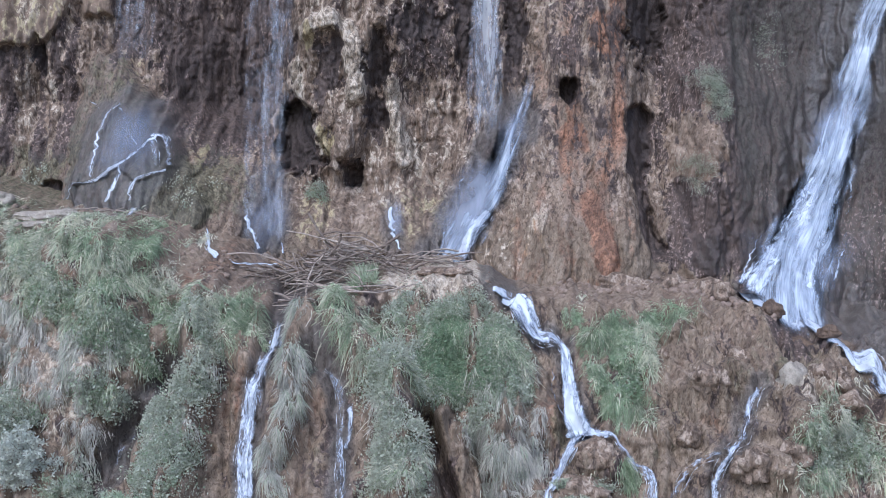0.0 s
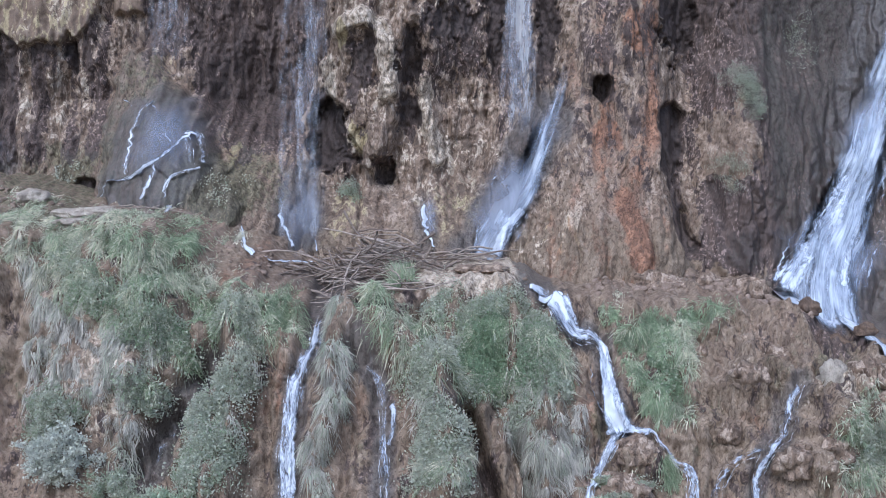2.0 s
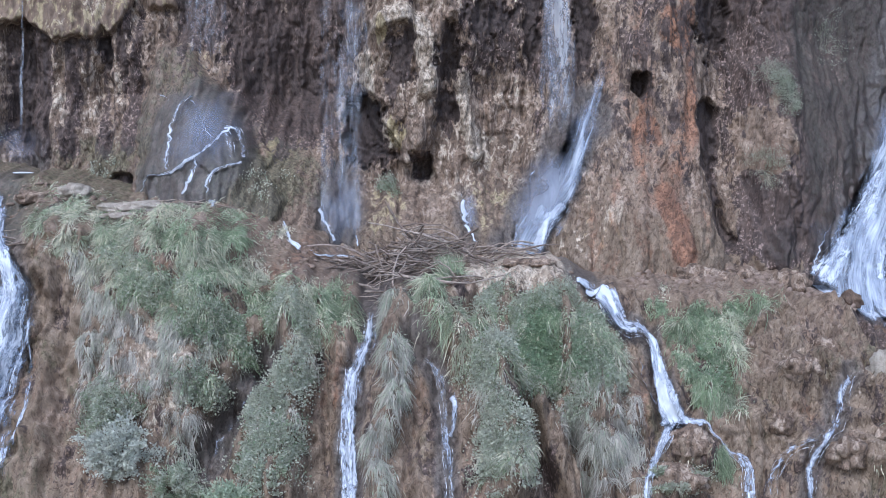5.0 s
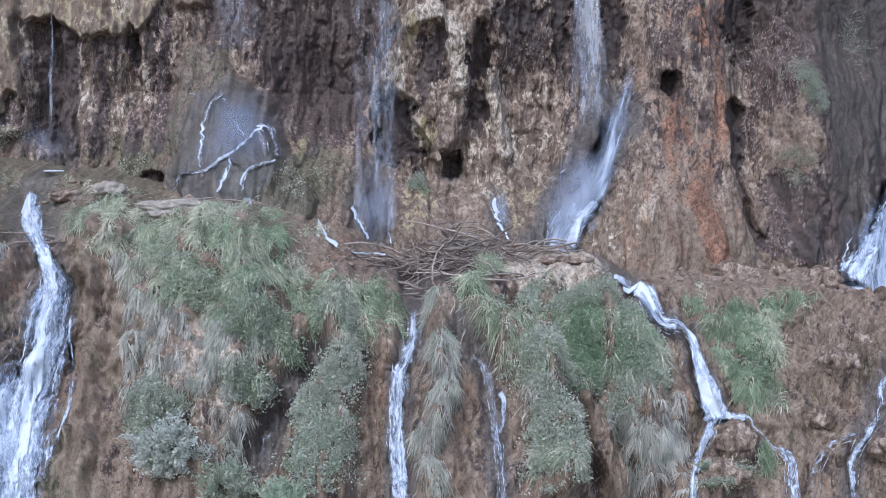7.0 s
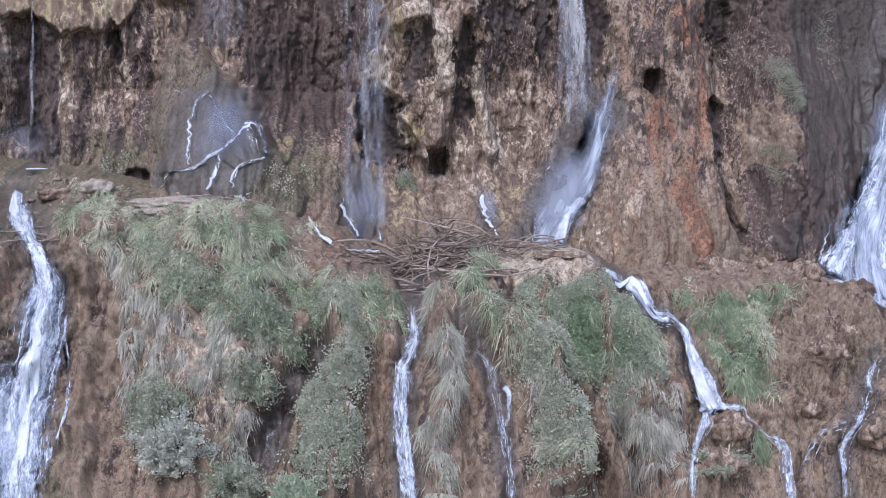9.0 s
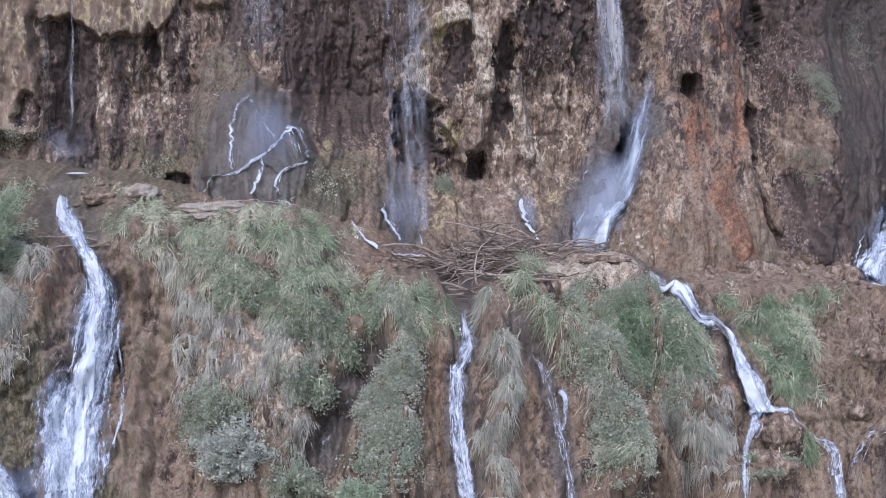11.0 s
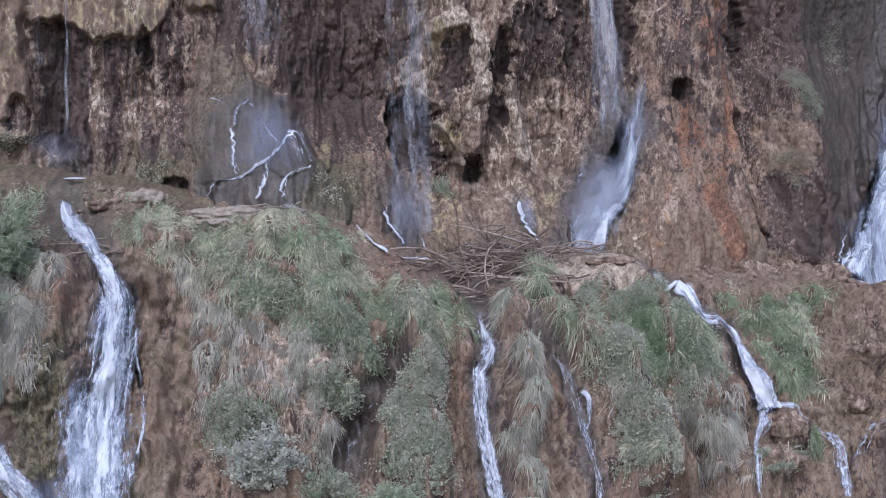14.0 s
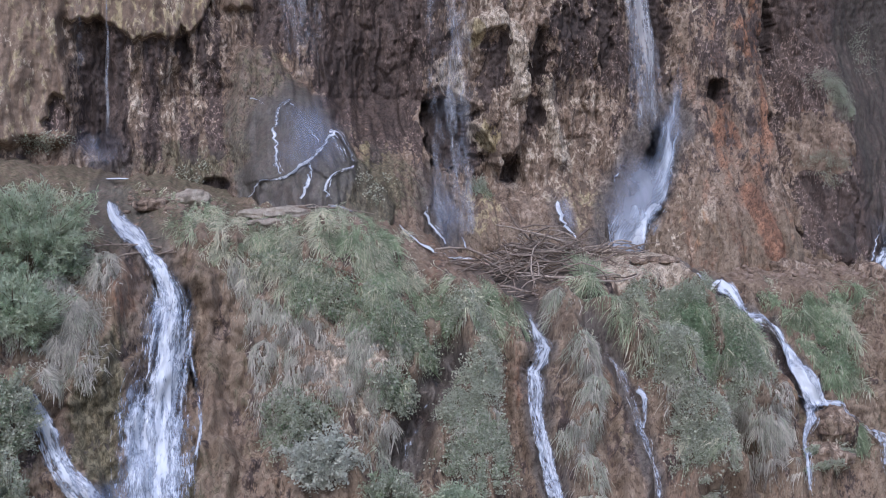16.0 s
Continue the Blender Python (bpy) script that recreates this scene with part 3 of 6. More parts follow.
    moss = moss + 0.25 * patch(x, z, 6.2, 8.5, 7.2, 13, 2) + 0.5 * cone + 0.4 * blob(x, z, -10.2, 9.2, 1.4, 0.6, 0.5, 0.4, 2) + 0.3 * blob(x, z, -0.4, 8.9, 0.7, 0.6, 0.5, 0.4, 2) + 0.25 * rim
    earth = 0.9 * smooth(8.6, 7.4, z) + 0.3 * tower
    wet = 0.95 * knee + 0.35 * knee * smooth(9.3, 8.9, z) + 0.95 * trail(x, z, [(1.7, 10.6), (0.75, 8.8), (-0.15, 7.3)], 0.55, 0.5, 0.2, 1) + 0.8 * blob(x, z, -4.1, 8.2, 0.6, 1.2, 0.5, 0.2, 2)
    wet = wet + 0.9 * trail(x, z, [(10.2, 13.4), (9.5, 11.0), (8.4, 8.5), (7.4, 6.6)], 0.85, 0.5, 0.2, 3) + 0.6 * blob(x, z, -1.15, 8.0, 0.3, 0.8, 0.5, 0.2, 2) + 0.6 * blob(x, z, -11.5, 9.5, 0.5, 0.5, 0.5, 0.2)
    wet = wet + 0.7 * blob(x, z, 8.2, 6.6, 1.6, 0.9, 0.4, 0.2) + 0.04 * tower + 0.40 * cone + 0.10 * smooth(4.8, 6.5, x) + 0.2 * blob(x, z, -10.5, 10.0, 1.6, 1.6, 0.5, 0.2) + 0.3 * crack
    plain = np.clip(0.4 * cone + 0.9 * knee + 0.15 * tower * (1 - crack) + 0.4 * smooth(9.0, 8.0, z) + block + 0.9 * block2 + 0.95 * buttress + 0.6 * smooth(4.9, 5.6, x), 0, 1)
    return y, dict(plain=plain, algae_shade=algae_shade, pale=pale, iron=iron, yellow=yellow, moss=moss, earth=earth, wet=wet)


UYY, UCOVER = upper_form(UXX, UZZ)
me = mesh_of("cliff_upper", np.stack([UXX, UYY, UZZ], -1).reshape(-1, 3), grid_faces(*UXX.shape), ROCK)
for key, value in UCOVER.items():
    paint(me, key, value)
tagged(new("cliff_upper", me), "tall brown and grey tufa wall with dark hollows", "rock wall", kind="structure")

# ---- lower face and ledge ----
LDX = 0.04
lx = spread(-15.2, 11.6, LDX)
lt = np.concatenate([np.linspace(0, 0.85, 14)[:-1], np.arange(0.85, 3.0, 0.032), np.arange(3.0, 5.3, 0.019), np.linspace(5.3, 6, 8)])
LXX, LTT = np.meshgrid(lx, lt)
LYB, LZB = lower_base(LXX, LTT)

S3 = [(-3.16, 7.0), (-3.22, 6.75), (-3.27, 6.24), (-3.50, 5.80), (-3.52, 5.23), (-3.57, 4.68), (-3.52, 3.80), (-3.5, 2.5)]
S4 = [(-2.37, 6.17), (-2.12, 5.91), (-1.87, 5.55), (-1.82, 4.87), (-1.77, 3.90), (-1.75, 2.5)]
S5 = [(0.99, 7.08), (1.42, 6.88), (1.68, 6.49), (1.94, 6.32), (2.40, 6.18), (2.42, 5.65), (2.46, 5.00), (2.66, 4.58)]
S6 = [(5.98, 5.64), (5.63, 5.14), (5.48, 4.68), (5.22, 4.36), (4.99, 3.98), (4.93, 3.50), (4.9, 2.5)]
S8 = [(-5.06, 5.84), (-5.45, 5.42), (-5.92, 4.71), (-6.25, 4.20), (-6.4, 3.4)]
S1 = [(-11.55, 8.86), (-11.28, 8.55), (-10.92, 8.22), (-10.62, 7.94), (-10.38, 7.39), (-10.27, 6.78), (-10.42, 5.91), (-10.55, 4.98), (-10.57, 3.70), (-10.57, 2.5)]


def lower_form(x, t, z):
    """Swelling of the lower face along its normal, and its covers."""
    face = smooth(4.25, 3.9, t)
    big = fbm(x * 0.55, z * 0.5, 3, 1)
    mid = fbm(x * 1.9, z * 1.1 + t, 4, 2)
    fine = fbm(x * 6.5, z * 3.6 + 2 * t, 4, 3)
    ropes = np.abs(fbm(x * 1.5 + 0.3 * mid, z * 0.4 + 0.3 * t, 3, 2)) * 1.6 - 0.4
    strings = np.abs(fbm(x * 5.5 + 0.6 * mid, z * 1.0 + 0.4 * t, 2, 1)) * 1.6 - 0.4
    flutes = np.abs(fbm(x * 3.2 + 0.5 * mid, z * 0.5, 2, 3)) * 1.6 - 0.4
    knobs = np.abs(fbm(x * 2.4, z * 1.6 + t, 3, 0)) * 1.5 - 0.35
    d = 0.25 * big + 0.16 * mid + 0.05 * fine + 0.32 * ropes * face + 0.17 * flutes * face + 0.06 * strings + (0.11 + 0.04 * smooth(3.6, 4.6, x)) * knobs + 0.22 * smooth(3.6, 4.6, x) * mid
    d = d * (0.72 + 0.28 * face)
    d = d - 0.22 * trail(x, z, S3, 0.26, 0.8) - 0.2 * trail(x, z, S4, 0.2, 0.8) - 0.16 * trail(x, z, S5, 0.22, 0.8) * face
    d = d - 0.6 * trail(x, z, S8, 0.3, 0.6) - 0.22 * trail(x, z, S1, 0.5, 0.8) - 0.1 * trail(x, z, S6, 0.2, 0.8)
    gully = np.maximum(trail(x, z, [(-0.35, 5.0), (-0.23, 4.77), (-0.07, 4.17), (0.15, 3.6), (0.34, 3.2)], 0.13, 0.5), trail(x, z, [(0.55, 4.65), (0.8, 3.9), (0.95, 3.3)], 0.1, 0.5))
    gully2 = trail(x, z, [(-2.33, 6.66), (-1.45, 6.32), (-0.98, 5.91)], 0.13, 0.8)
    d = d - 0.8 * gully - 0.7 * gully2 - 0.4 * trail(x, z, [(-1.0, 7.0), (-1.3, 6.5)], 0.12, 0.8)
    d = d + 0.75 * trail(x, z, [(-2.2, 6.6), (-1.5, 6.1), (-0.87, 5.45), (-0.6, 4.65), (-0.4, 3.7)], 0.3, 0.8)
    d = d + 0.3 * trail(x, z, [(0.3, 6.4), (1.0, 5.7), (1.15, 4.5)], 0.42, 0.8) + 0.4 * trail(x, z, [(0.0, 4.8), (0.27, 4.0), (0.5, 3.3)], 0.2, 0.6)
    d = d + 0.42 * blob(x, z, 2.95, 4.05, 0.50, 0.33, 0.5, 0.15) + 0.3 * blob(x, z, 2.3, 3.5, 0.5, 0.25, 0.5, 0.2)
    d = d + 0.25 * blob(x, z, 1.9, 4.9, 0.25, 0.6, 0.6, 0.2)
    d = d + 0.35 * blob(x, z, 7.2, 5.2, 1.0, 0.5, 0.5, 0.25, 1) + 0.25 * blob(x, z, 4.95, 5.3, 0.35, 0.45, 0.5, 0.2) + 0.25 * blob(x, z, 5.6, 4.1, 0.5, 0.5, 0.6, 0.3)
    d = d + 0.5 * trail(x, z, [(-4.7, 6.5), (-4.7, 5.8), (-4.85, 4.9), (-4.85, 3.6)], 0.42, 0.7) + 0.4 * trail(x, z, [(-2.72, 6.6), (-2.7, 5.0)], 0.26, 0.7) + 0.3 * trail(x, z, [(-2.95, 4.75), (-3.0, 3.6)], 0.2, 0.7)
    d = d + 0.42 * trail(x, z, [(-0.75, 5.0), (-0.8, 4.3), (-0.85, 3.5)], 0.38, 0.7) - 0.22 * trail(x, z, [(-4.0, 6.0), (-4.05, 5.0), (-4.1, 3.6)], 0.24, 0.7) - 0.2 * trail(x, z, [(-2.35, 5.3), (-2.45, 4.5), (-2.5, 3.6)], 0.18, 0.7)
    d = d + 0.45 * blob(x, z, -7.2, 6.4, 1.5, 1.5, 0.6, 0.2, 2) + 0.3 * blob(x, z, 1.05, 4.7, 0.42, 1.0, 0.5, 0.2, 1) - 0.12 * trail(x, z, [(-9.1, 7.2), (-9.0, 5.6), (-8.95, 3.8)], 0.3, 0.7)
    d = d + 0.25 * blob(x, z, -11.6, 6.7, 0.5, 1.0, 0.5, 0.2)
    mound = blob(x, z, 0.0, 7.25, 1.1, 0.3, 0.6, 0.2)
    earth = 0.42 + 0.5 * fbm(x * 0.8, z * 0.8, 3, 2) + 0.25 * face
    pale = 0.75 * mound + 0.25 * (1 - face) * fbm(x * 1.5, z * 6, 3, 1) + 0.08
    pale = pale + 0.35 * blob(x, z, 6.9, 5.35, 0.4, 0.4, 0.4, 0.4) + 0.3 * blob(x, z, -6.9, 5.5, 0.6, 0.7, 0.5, 0.4, 2) + 0.22 * blob(x, z, -7.3, 5.8, 1.3, 1.2, 0.5, 0.4, 1)
    iron = 0.35 * blob(x, z, 2.1, 4.7, 0.25, 0.5, 0.5, 0.3) + 0.3 * blob(x, z, -4.8, 7.2, 0.5, 0.5, 0.5, 0.4) + 0.25 * blob(x, z, -11.0, 7.4, 0.4, 0.7, 0.5, 0.3)
    moss = 0.15 * fbm(x * 1.2, z * 1.2, 3, 3) + 0.9 * blob(x, z, -11.5, 5.2, 0.45, 1.3, 0.5, 0.3, 1) + 0.45 * blob(x, z, 2.2, 4.75, 0.2, 0.4, 0.5, 0.3) + 0.3 * blob(x, z, 9.5, 6.4, 0.6, 0.8, 0.5, 0.3)
    moss = moss + 0.5 * (1 - face) * smooth(-8.0, -9.0, x) + 0.25 * blob(x, z, -9.6, 4.0, 0.8, 0.7, 0.5, 0.3)
    pale = pale + smooth(3.6, 4.6, x) * (0.06 + 0.3 * fbm(x * 1.6, z * 1.6, 3, 1)) * face
    # darker in gullies and creases: shade in the colour along with algae
    algae_shade = 0.16 + 0.5 * fbm(x * 1.8, z * 0.9, 4, 1) - 0.35 * ropes * face - 0.3 * flutes * face + 0.5 * gully2 + 0.25 * gully + 0.6 * blob(x, z, 7.0, 6.35, 0.8, 0.25, 0.5, 0.3)
    wet = 0.9 * trail(x, z, S3, 0.26, 0.5, 0.2, 1) + 0.8 * trail(x, z, S4, 0.24, 0.5, 0.2, 2) + 1.0 * trail(x, z, S8, 0.3, 0.5, 0.2, 3)
    wet = wet + 0.8 * trail(x, z, S5, 0.25, 0.5, 0.2, 1) + 0.6 * trail(x, z, S1, 0.5, 0.5, 0.2, 2) + 0.7 * trail(x, z, S6, 0.22, 0.5, 0.2, 3)
    wet = wet + 0.6 * blob(x, z, -3.0, 7.1, 1.4, 0.12, 0.5, 0.3) * (1 - face) + 0.7 * blob(x, z, 7.8, 6.2, 1.2, 0.3, 0.5, 0.3) * (1 - face) + 0.8 * blob(x, z, 9.4, 6.1, 1.1, 0.7, 0.5, 0.3)
    plain = 0.36 + 0.2 * smooth(-8.5, -9.0, x) + 0.3 * (1 - face) + 0.4 * fbm(x * 0.7, z * 0.7, 2, 3)
    iron = iron + 0.05 + 0.5 * fbm(x * 0.9, z * 0.6, 3, 3)
    moss = moss + 0.12 + 0.55 * fbm(x * 1.1 + 4, z * 0.8, 3, 1) * face
    return d, dict(plain=plain, algae_shade=algae_shade, pale=pale, iron=iron, yellow=0 * x, moss=moss, earth=earth, wet=wet)


LD, LCOVER = lower_form(LXX, LTT, LZB)
gy, gz = np.gradient(LYB, axis=0), np.gradient(LZB, axis=0)
gl = np.hypot(gy, gz) + 1e-9
LNY, LNZ = -gz / gl, gy / gl
LYY, LZZ = LYB + LD * LNY, LZB + LD * LNZ
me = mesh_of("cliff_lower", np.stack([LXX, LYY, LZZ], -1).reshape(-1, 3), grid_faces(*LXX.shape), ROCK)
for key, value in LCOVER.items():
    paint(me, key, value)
tagged(new("cliff_lower", me), "steep brown earth and tufa slope under a ledge", "rock slope", kind="structure")

# true normals of the lower sheet
P = np.stack([LXX, LYY, LZZ], -1)
LN = np.cross(np.gradient(P, axis=1), np.gradient(P, axis=0))
LN /= np.linalg.norm(LN, axis=-1, keepdims=True) + 1e-9
COL0 = int(np.searchsorted(lx, -15.2))
UCOL0 = int(np.searchsorted(ux, -15.2))


LZM = np.maximum.accumulate(LZB, axis=0)


def on_lower(x, z):
    """Place and normal on the lower face and ledge at x and the plain profile's height z."""
    x, z = np.atleast_1d(np.asarray(x, float)), np.atleast_1d(np.asarray(z, float))
    c = np.clip(COL0 + np.round((x + 15.2) / LDX).astype(int), 0, len(lx) - 1)
    lo, hi = np.zeros(len(x), int), np.full(len(x), len(lt) - 1)
    for _ in range(10):
        k = (lo + hi) // 2
        under = LZM[k, c] < z
        lo, hi = np.where(under, np.minimum(k + 1, hi), lo), np.where(under, hi, k)
    return P[lo, c].copy(), LN[lo, c].copy()


def on_upper(x, z):
    x, z = np.atleast_1d(np.asarray(x, float)), np.atleast_1d(np.asarray(z, float))
    c = np.clip(UCOL0 + np.round((x + 15.2) / UDX).astype(int), 0, len(ux) - 1)
    r = np.clip(np.searchsorted(uz, z), 0, len(uz) - 1)
    return np.stack([x, UYY[r, c], z], 1)


def ledge_height(x, y):
    """Height of the ledge at (x, y)."""
    c = int(np.clip(COL0 + round((x + 15.2) / LDX), 0, len(lx) - 1))
    r0 = int(np.searchsorted(lt, 3.7))
    r = r0 + int(np.argmin(np.abs(LYY[r0:, c] - y)))
    return float(LZZ[r, c])


# valley floor and the top of the cliff
gxs = np.concatenate([-np.geomspace(2500, 40, 14), np.linspace(-36, 36, 40), np.geomspace(40, 2500, 14)])
gys = np.concatenate([-np.geomspace(2500, 10, 20), np.linspace(-8, 22, 24)])
GX, GY = np.meshgrid(gxs, gys)
GZ = 0.25 * fbm(GX * 0.2, GY * 0.2, 3, 1) - 0.2
tagged(new("ground", mesh_of("ground", np.stack([GX, GY, GZ], -1).reshape(-1, 3), grid_faces(*GX.shape), SOIL)), "brown valley ground below the falls", "ground", kind="structure")
hx, hy = np.meshgrid(np.concatenate([-np.geomspace(2500, 45, 8), np.linspace(-42, 42, 30), np.geomspace(45, 2500, 8)]), np.concatenate([np.linspace(24, 60, 16), np.geomspace(70, 2500, 10)]))
hz = 23.9 + 0.6 * fbm(hx * 0.1, hy * 0.1, 3, 2)
tagged(new("plateau", mesh_of("plateau", np.stack([hx, hy, hz], -1).reshape(-1, 3), grid_faces(*hx.shape), SOIL)), "dry stony plateau above the cliff", "ground", kind="structure")


# ---- running water ----
def along(points, step=0.05):
    """Smooth path through points of any size, with its length at each place."""
    p = np.asarray(points, float)
    s = np.concatenate([[0], np.cumsum(np.linalg.norm(np.diff(p[:, :2], axis=0), axis=1))])
    q = np.arange(0, s[-1], step)
    return np.stack([glide(s, p[:, k], q) for k in range(p.shape[1])], 1), q


def soften(a, n):
    """Running mean down the first axis."""
    k = np.ones(n) / n
    pad = np.concatenate([np.repeat(a[:1], n // 2, 0), a, np.repeat(a[-1:], n // 2, 0)])
    return np.apply_along_axis(lambda c: np.convolve(c, k, 'valid'), 0, pad)[:len(a)]


def sheet(name, place, thick, us, vs, material):
    rows, cols = thick.shape
    me = mesh_of(name, place.reshape(-1, 3), grid_faces(rows, cols), material)
    paint(me, "thick", thick)
    uv = me.uv_layers.new(name="UVMap")
    idx = np.empty(len(me.loops), np.int32)
    me.loops.foreach_get("vertex_index", idx)
    uv.data.foreach_set("uv", np.stack([us.ravel()[idx], vs.ravel()[idx]], 1).astype(np.float32).ravel())
    return me


def flow(thing, points, where="lower", thick=0.8, lift=0.05, layers=2, material=None, across=15, head=0.25, tail=0.0, seed=0, name="stream", calmness=1.0):
    """Water that runs down the rock along points (x, z, width)."""
    path, s = along(points)
    tan = np.gradient(path[:, :2], axis=0)
    tan /= np.linalg.norm(tan, axis=1, keepdims=True) + 1e-9
    tan = soften(tan, 9)
    u = np.linspace(-1, 1, across)
    for k in range(layers):
        slim = np.clip((0.26 - path[:, 2:3]) / 0.16, 0, 1)
        wob = 0.06 * fbm(s[:, None] * 1.3 + 7 * k + seed, u[None] * 0 + 3.1 * k, 3, k)
        half = path[:, 2:3] / 1.75 * (1 + (0.3 + 0.4 * slim) * fbm(s[:, None] * 1.3 + seed, u[None] * 0.9 + k, 3, 1 + k)) * (1.0 if k == 0 else 0.85)
        off = u[None] * half + wob * path[:, 2:3]
        jag = 0.11 * calmness * slim * fbm(s[:, None] * 6.5 + 2 * seed, 0 * u[None] + 0.5 + 0.3 * k, 4, 2)
        x = path[:, 0:1] + tan[:, 1:2] * (off + jag)
        z = path[:, 1:2] - tan[:, 0:1] * (off + jag)
        if where == "lower":
            p, _ = on_lower(x.ravel(), z.ravel())
        else:
            p = on_upper(x.ravel(), z.ravel())
        p = p.reshape(len(s), across, 3)
        p[..., 0] = x
        p[..., 1] = soften(np.minimum(p[..., 1], soften(p[..., 1], 7)), 5)
        p[..., 2] = soften(p[..., 2], 5)
        out = lift + 0.045 * k + 0.05 * (1 - u[None] ** 2) * np.minimum(path[:, 2:3] * 3, 1) + 0.05 * fbm(s[:, None] * 5 + seed, u[None] * 3 + k, 3, 2)
        p[..., 1] -= out
        p[..., 2] += 0.35 * out
        edge = np.clip(np.abs(u[None]) + 0.3 * fbm(s[:, None] * 1.2 + seed, u[None] * 1.5 + k, 3, 1) + 0.35 * slim * fbm(s[:, None] * 5 + seed, u[None] + k, 2, 1), 0, 1)
        t = thick * (1 + 0.3 * slim) * (1 - edge ** 2.2) * (1 + 0.75 * fbm(s[:, None] * 0.7 + seed, off * 7 + k, 3, 3))
        t = t * smooth(0, head, s[:, None]) * (1 if not tail else smooth(0, tail, s[-1] - s[:, None]))
        me = sheet(name, p, np.clip(t, 0, 1), off + 5 * k + seed, np.broadcast_to(s[:, None], off.shape) + 3 * k, material or WATER)
        part(name, me, thing)


def strands(thing, points, where="upper", count=5, seed=0, wide=0.02, lift=0.14, gaps=0.0, name="white_threads"):
    """Thin broken white threads that wander down a path (x, z, width), joined."""
    path, s = along(points, 0.03)
    tan = soften(np.gradient(path[:, :2], axis=0), 7)
    tan /= np.linalg.norm(tan, axis=1, keepdims=True) + 1e-9
    r = np.random.RandomState(100 + seed)
    V, F, base = [], [], 0
    for k in range(count):
        a, b = sorted((r.rand() * 0.5, 1 - r.rand() * 0.5)) if k else (0.0, 1.0)
        m = (s >= a * s[-1]) & (s <= b * s[-1])
        if m.sum() < 4:
            continue
        q, t, d = path[m], tan[m], s[m]
        off = q[:, 2] / 2 * (2 * r.rand() - 1) * 0.85 + np.minimum(q[:, 2], 0.16) * 0.5 * fbm(d * 1.4 + 9.1 * k, d * 0 + seed, 2, k) + 0.012 * fbm(d * 7 + 5.3 * k, d * 0 + seed, 3, k + 1)
        half = 0.55 * wide * (0.3 + 0.9 * r.rand() ** 2) * np.clip(0.75 + 1.9 * fbm(d * 4 + 3.7 * k, d * 0 + 2.2 * seed, 3, k + 2) - gaps, 0.0, 1.6)
        x = q[:, 0] + t[:, 1] * off
        z = q[:, 1] - t[:, 0] * off
        p = on_lower(x, z)[0] if where == "lower" else on_upper(x, z)
        p[:, 0] = x
        p[:, 1] = soften(np.minimum(p[:, 1:2], soften(p[:, 1:2], 9)), 9)[:, 0] - lift - 0.02 * (k % 3)
        p[:, 2] = soften(p[:, 2:3], 9)[:, 0] + 0.3 * lift
        side = np.stack([t[:, 1], 0 * d, -t[:, 0]], 1) * half[:, None]
        V.append(np.stack([p - side, p + side], 1).reshape(-1, 3))
        F.append(grid_faces(len(d), 2) + base)
        base += 2 * len(d)
    if V:
        part(name, mesh_of(name, np.concatenate(V), np.concatenate(F), FOAM), thing)


def before_wall(x0, x1, z, clear=0.25):
    """A distance ahead that stays clear of the wall between x0 and x1 at height z."""
    return float(on_upper(np.linspace(x0, x1, 9), np.full(9, z))[:, 1].min()) - clear


def curtain(thing, top, foot, width, foot_width, thick=0.5, layers=2, seed=0, material=None, name="curtain", fade=0.25):
    """Water that falls free from top to foot (x, y, z)."""
    top, foot = np.array(top, float), np.array(foot, float)
    n = int((top[2] - foot[2]) / 0.06)
    f = np.linspace(0, 1, n)[:, None]
    u = np.linspace(-1, 1, 25)[None]
    for k in range(layers):
        half = (width + (foot_width - width) * f) / 2
        side = u * half + 0.05 * fbm(f * 6 + seed, u * 2 + k, 3, k)
        x = top[0] + (foot[0] - top[0]) * f + side
        y = top[1] + (foot[1] - top[1]) * f ** 0.6 + 0.16 * fbm(side * 3 + seed, f * 1.5 + k, 3, 2) + 0.12 * k
        z = top[2] + (foot[2] - top[2]) * f + 0 * u
        s = (top[2] - z)
        t = thick * (1 - u * u) ** 0.4 * (1 + 0.9 * fbm(side * 4 + seed + 3 * k, s * 0.45, 4, 1))
        t = t * smooth(0, fade, 1 - f)
        me = sheet(name, np.stack([x, y, z], -1), np.clip(t, 0, 1), side + 4 * k + seed, s + 2 * k, material or CURTAIN)
        part(name, me, thing)


def veil(thing, cx, cz, rx, rz, most=0.7, where="upper", out=0.35, lean=0.0, seed=0, name="spray"):
    """Fine spray that hangs before the rock."""
    a, b = np.linspace(-1.25, 1.25, 40), np.linspace(-1.25, 1.25, 40)
    A, B = np.meshgrid(a, b)
    x, z = cx + A * rx + lean * B * rz, cz + B * rz
    p = on_upper(x.ravel(), z.ravel()) if where == "upper" else on_lower(x.ravel(), z.ravel())[0]
    p = p.reshape(40, 40, 3)
    p[..., 1] = soften(soften(p[..., 1], 13).T, 13).T - out
    d = np.hypot(A, B) + 0.3 * fbm(A * 1.7 + seed, B * 1.7, 3, 1)
    t = most * (1 - smooth(0.0, 1.1, d)) ** 1.4
    edge = (1 - smooth(0.9, 1.2, np.abs(A))) * (1 - smooth(0.9, 1.2, np.abs(B)))
    me = sheet(name, p, np.clip(t * edge, 0, 1), x + seed, z, SPRAY)
    part(name, me, thing)


def waterfall(label, name="waterfall"):
    return tagged(new(name), label, "waterfall")


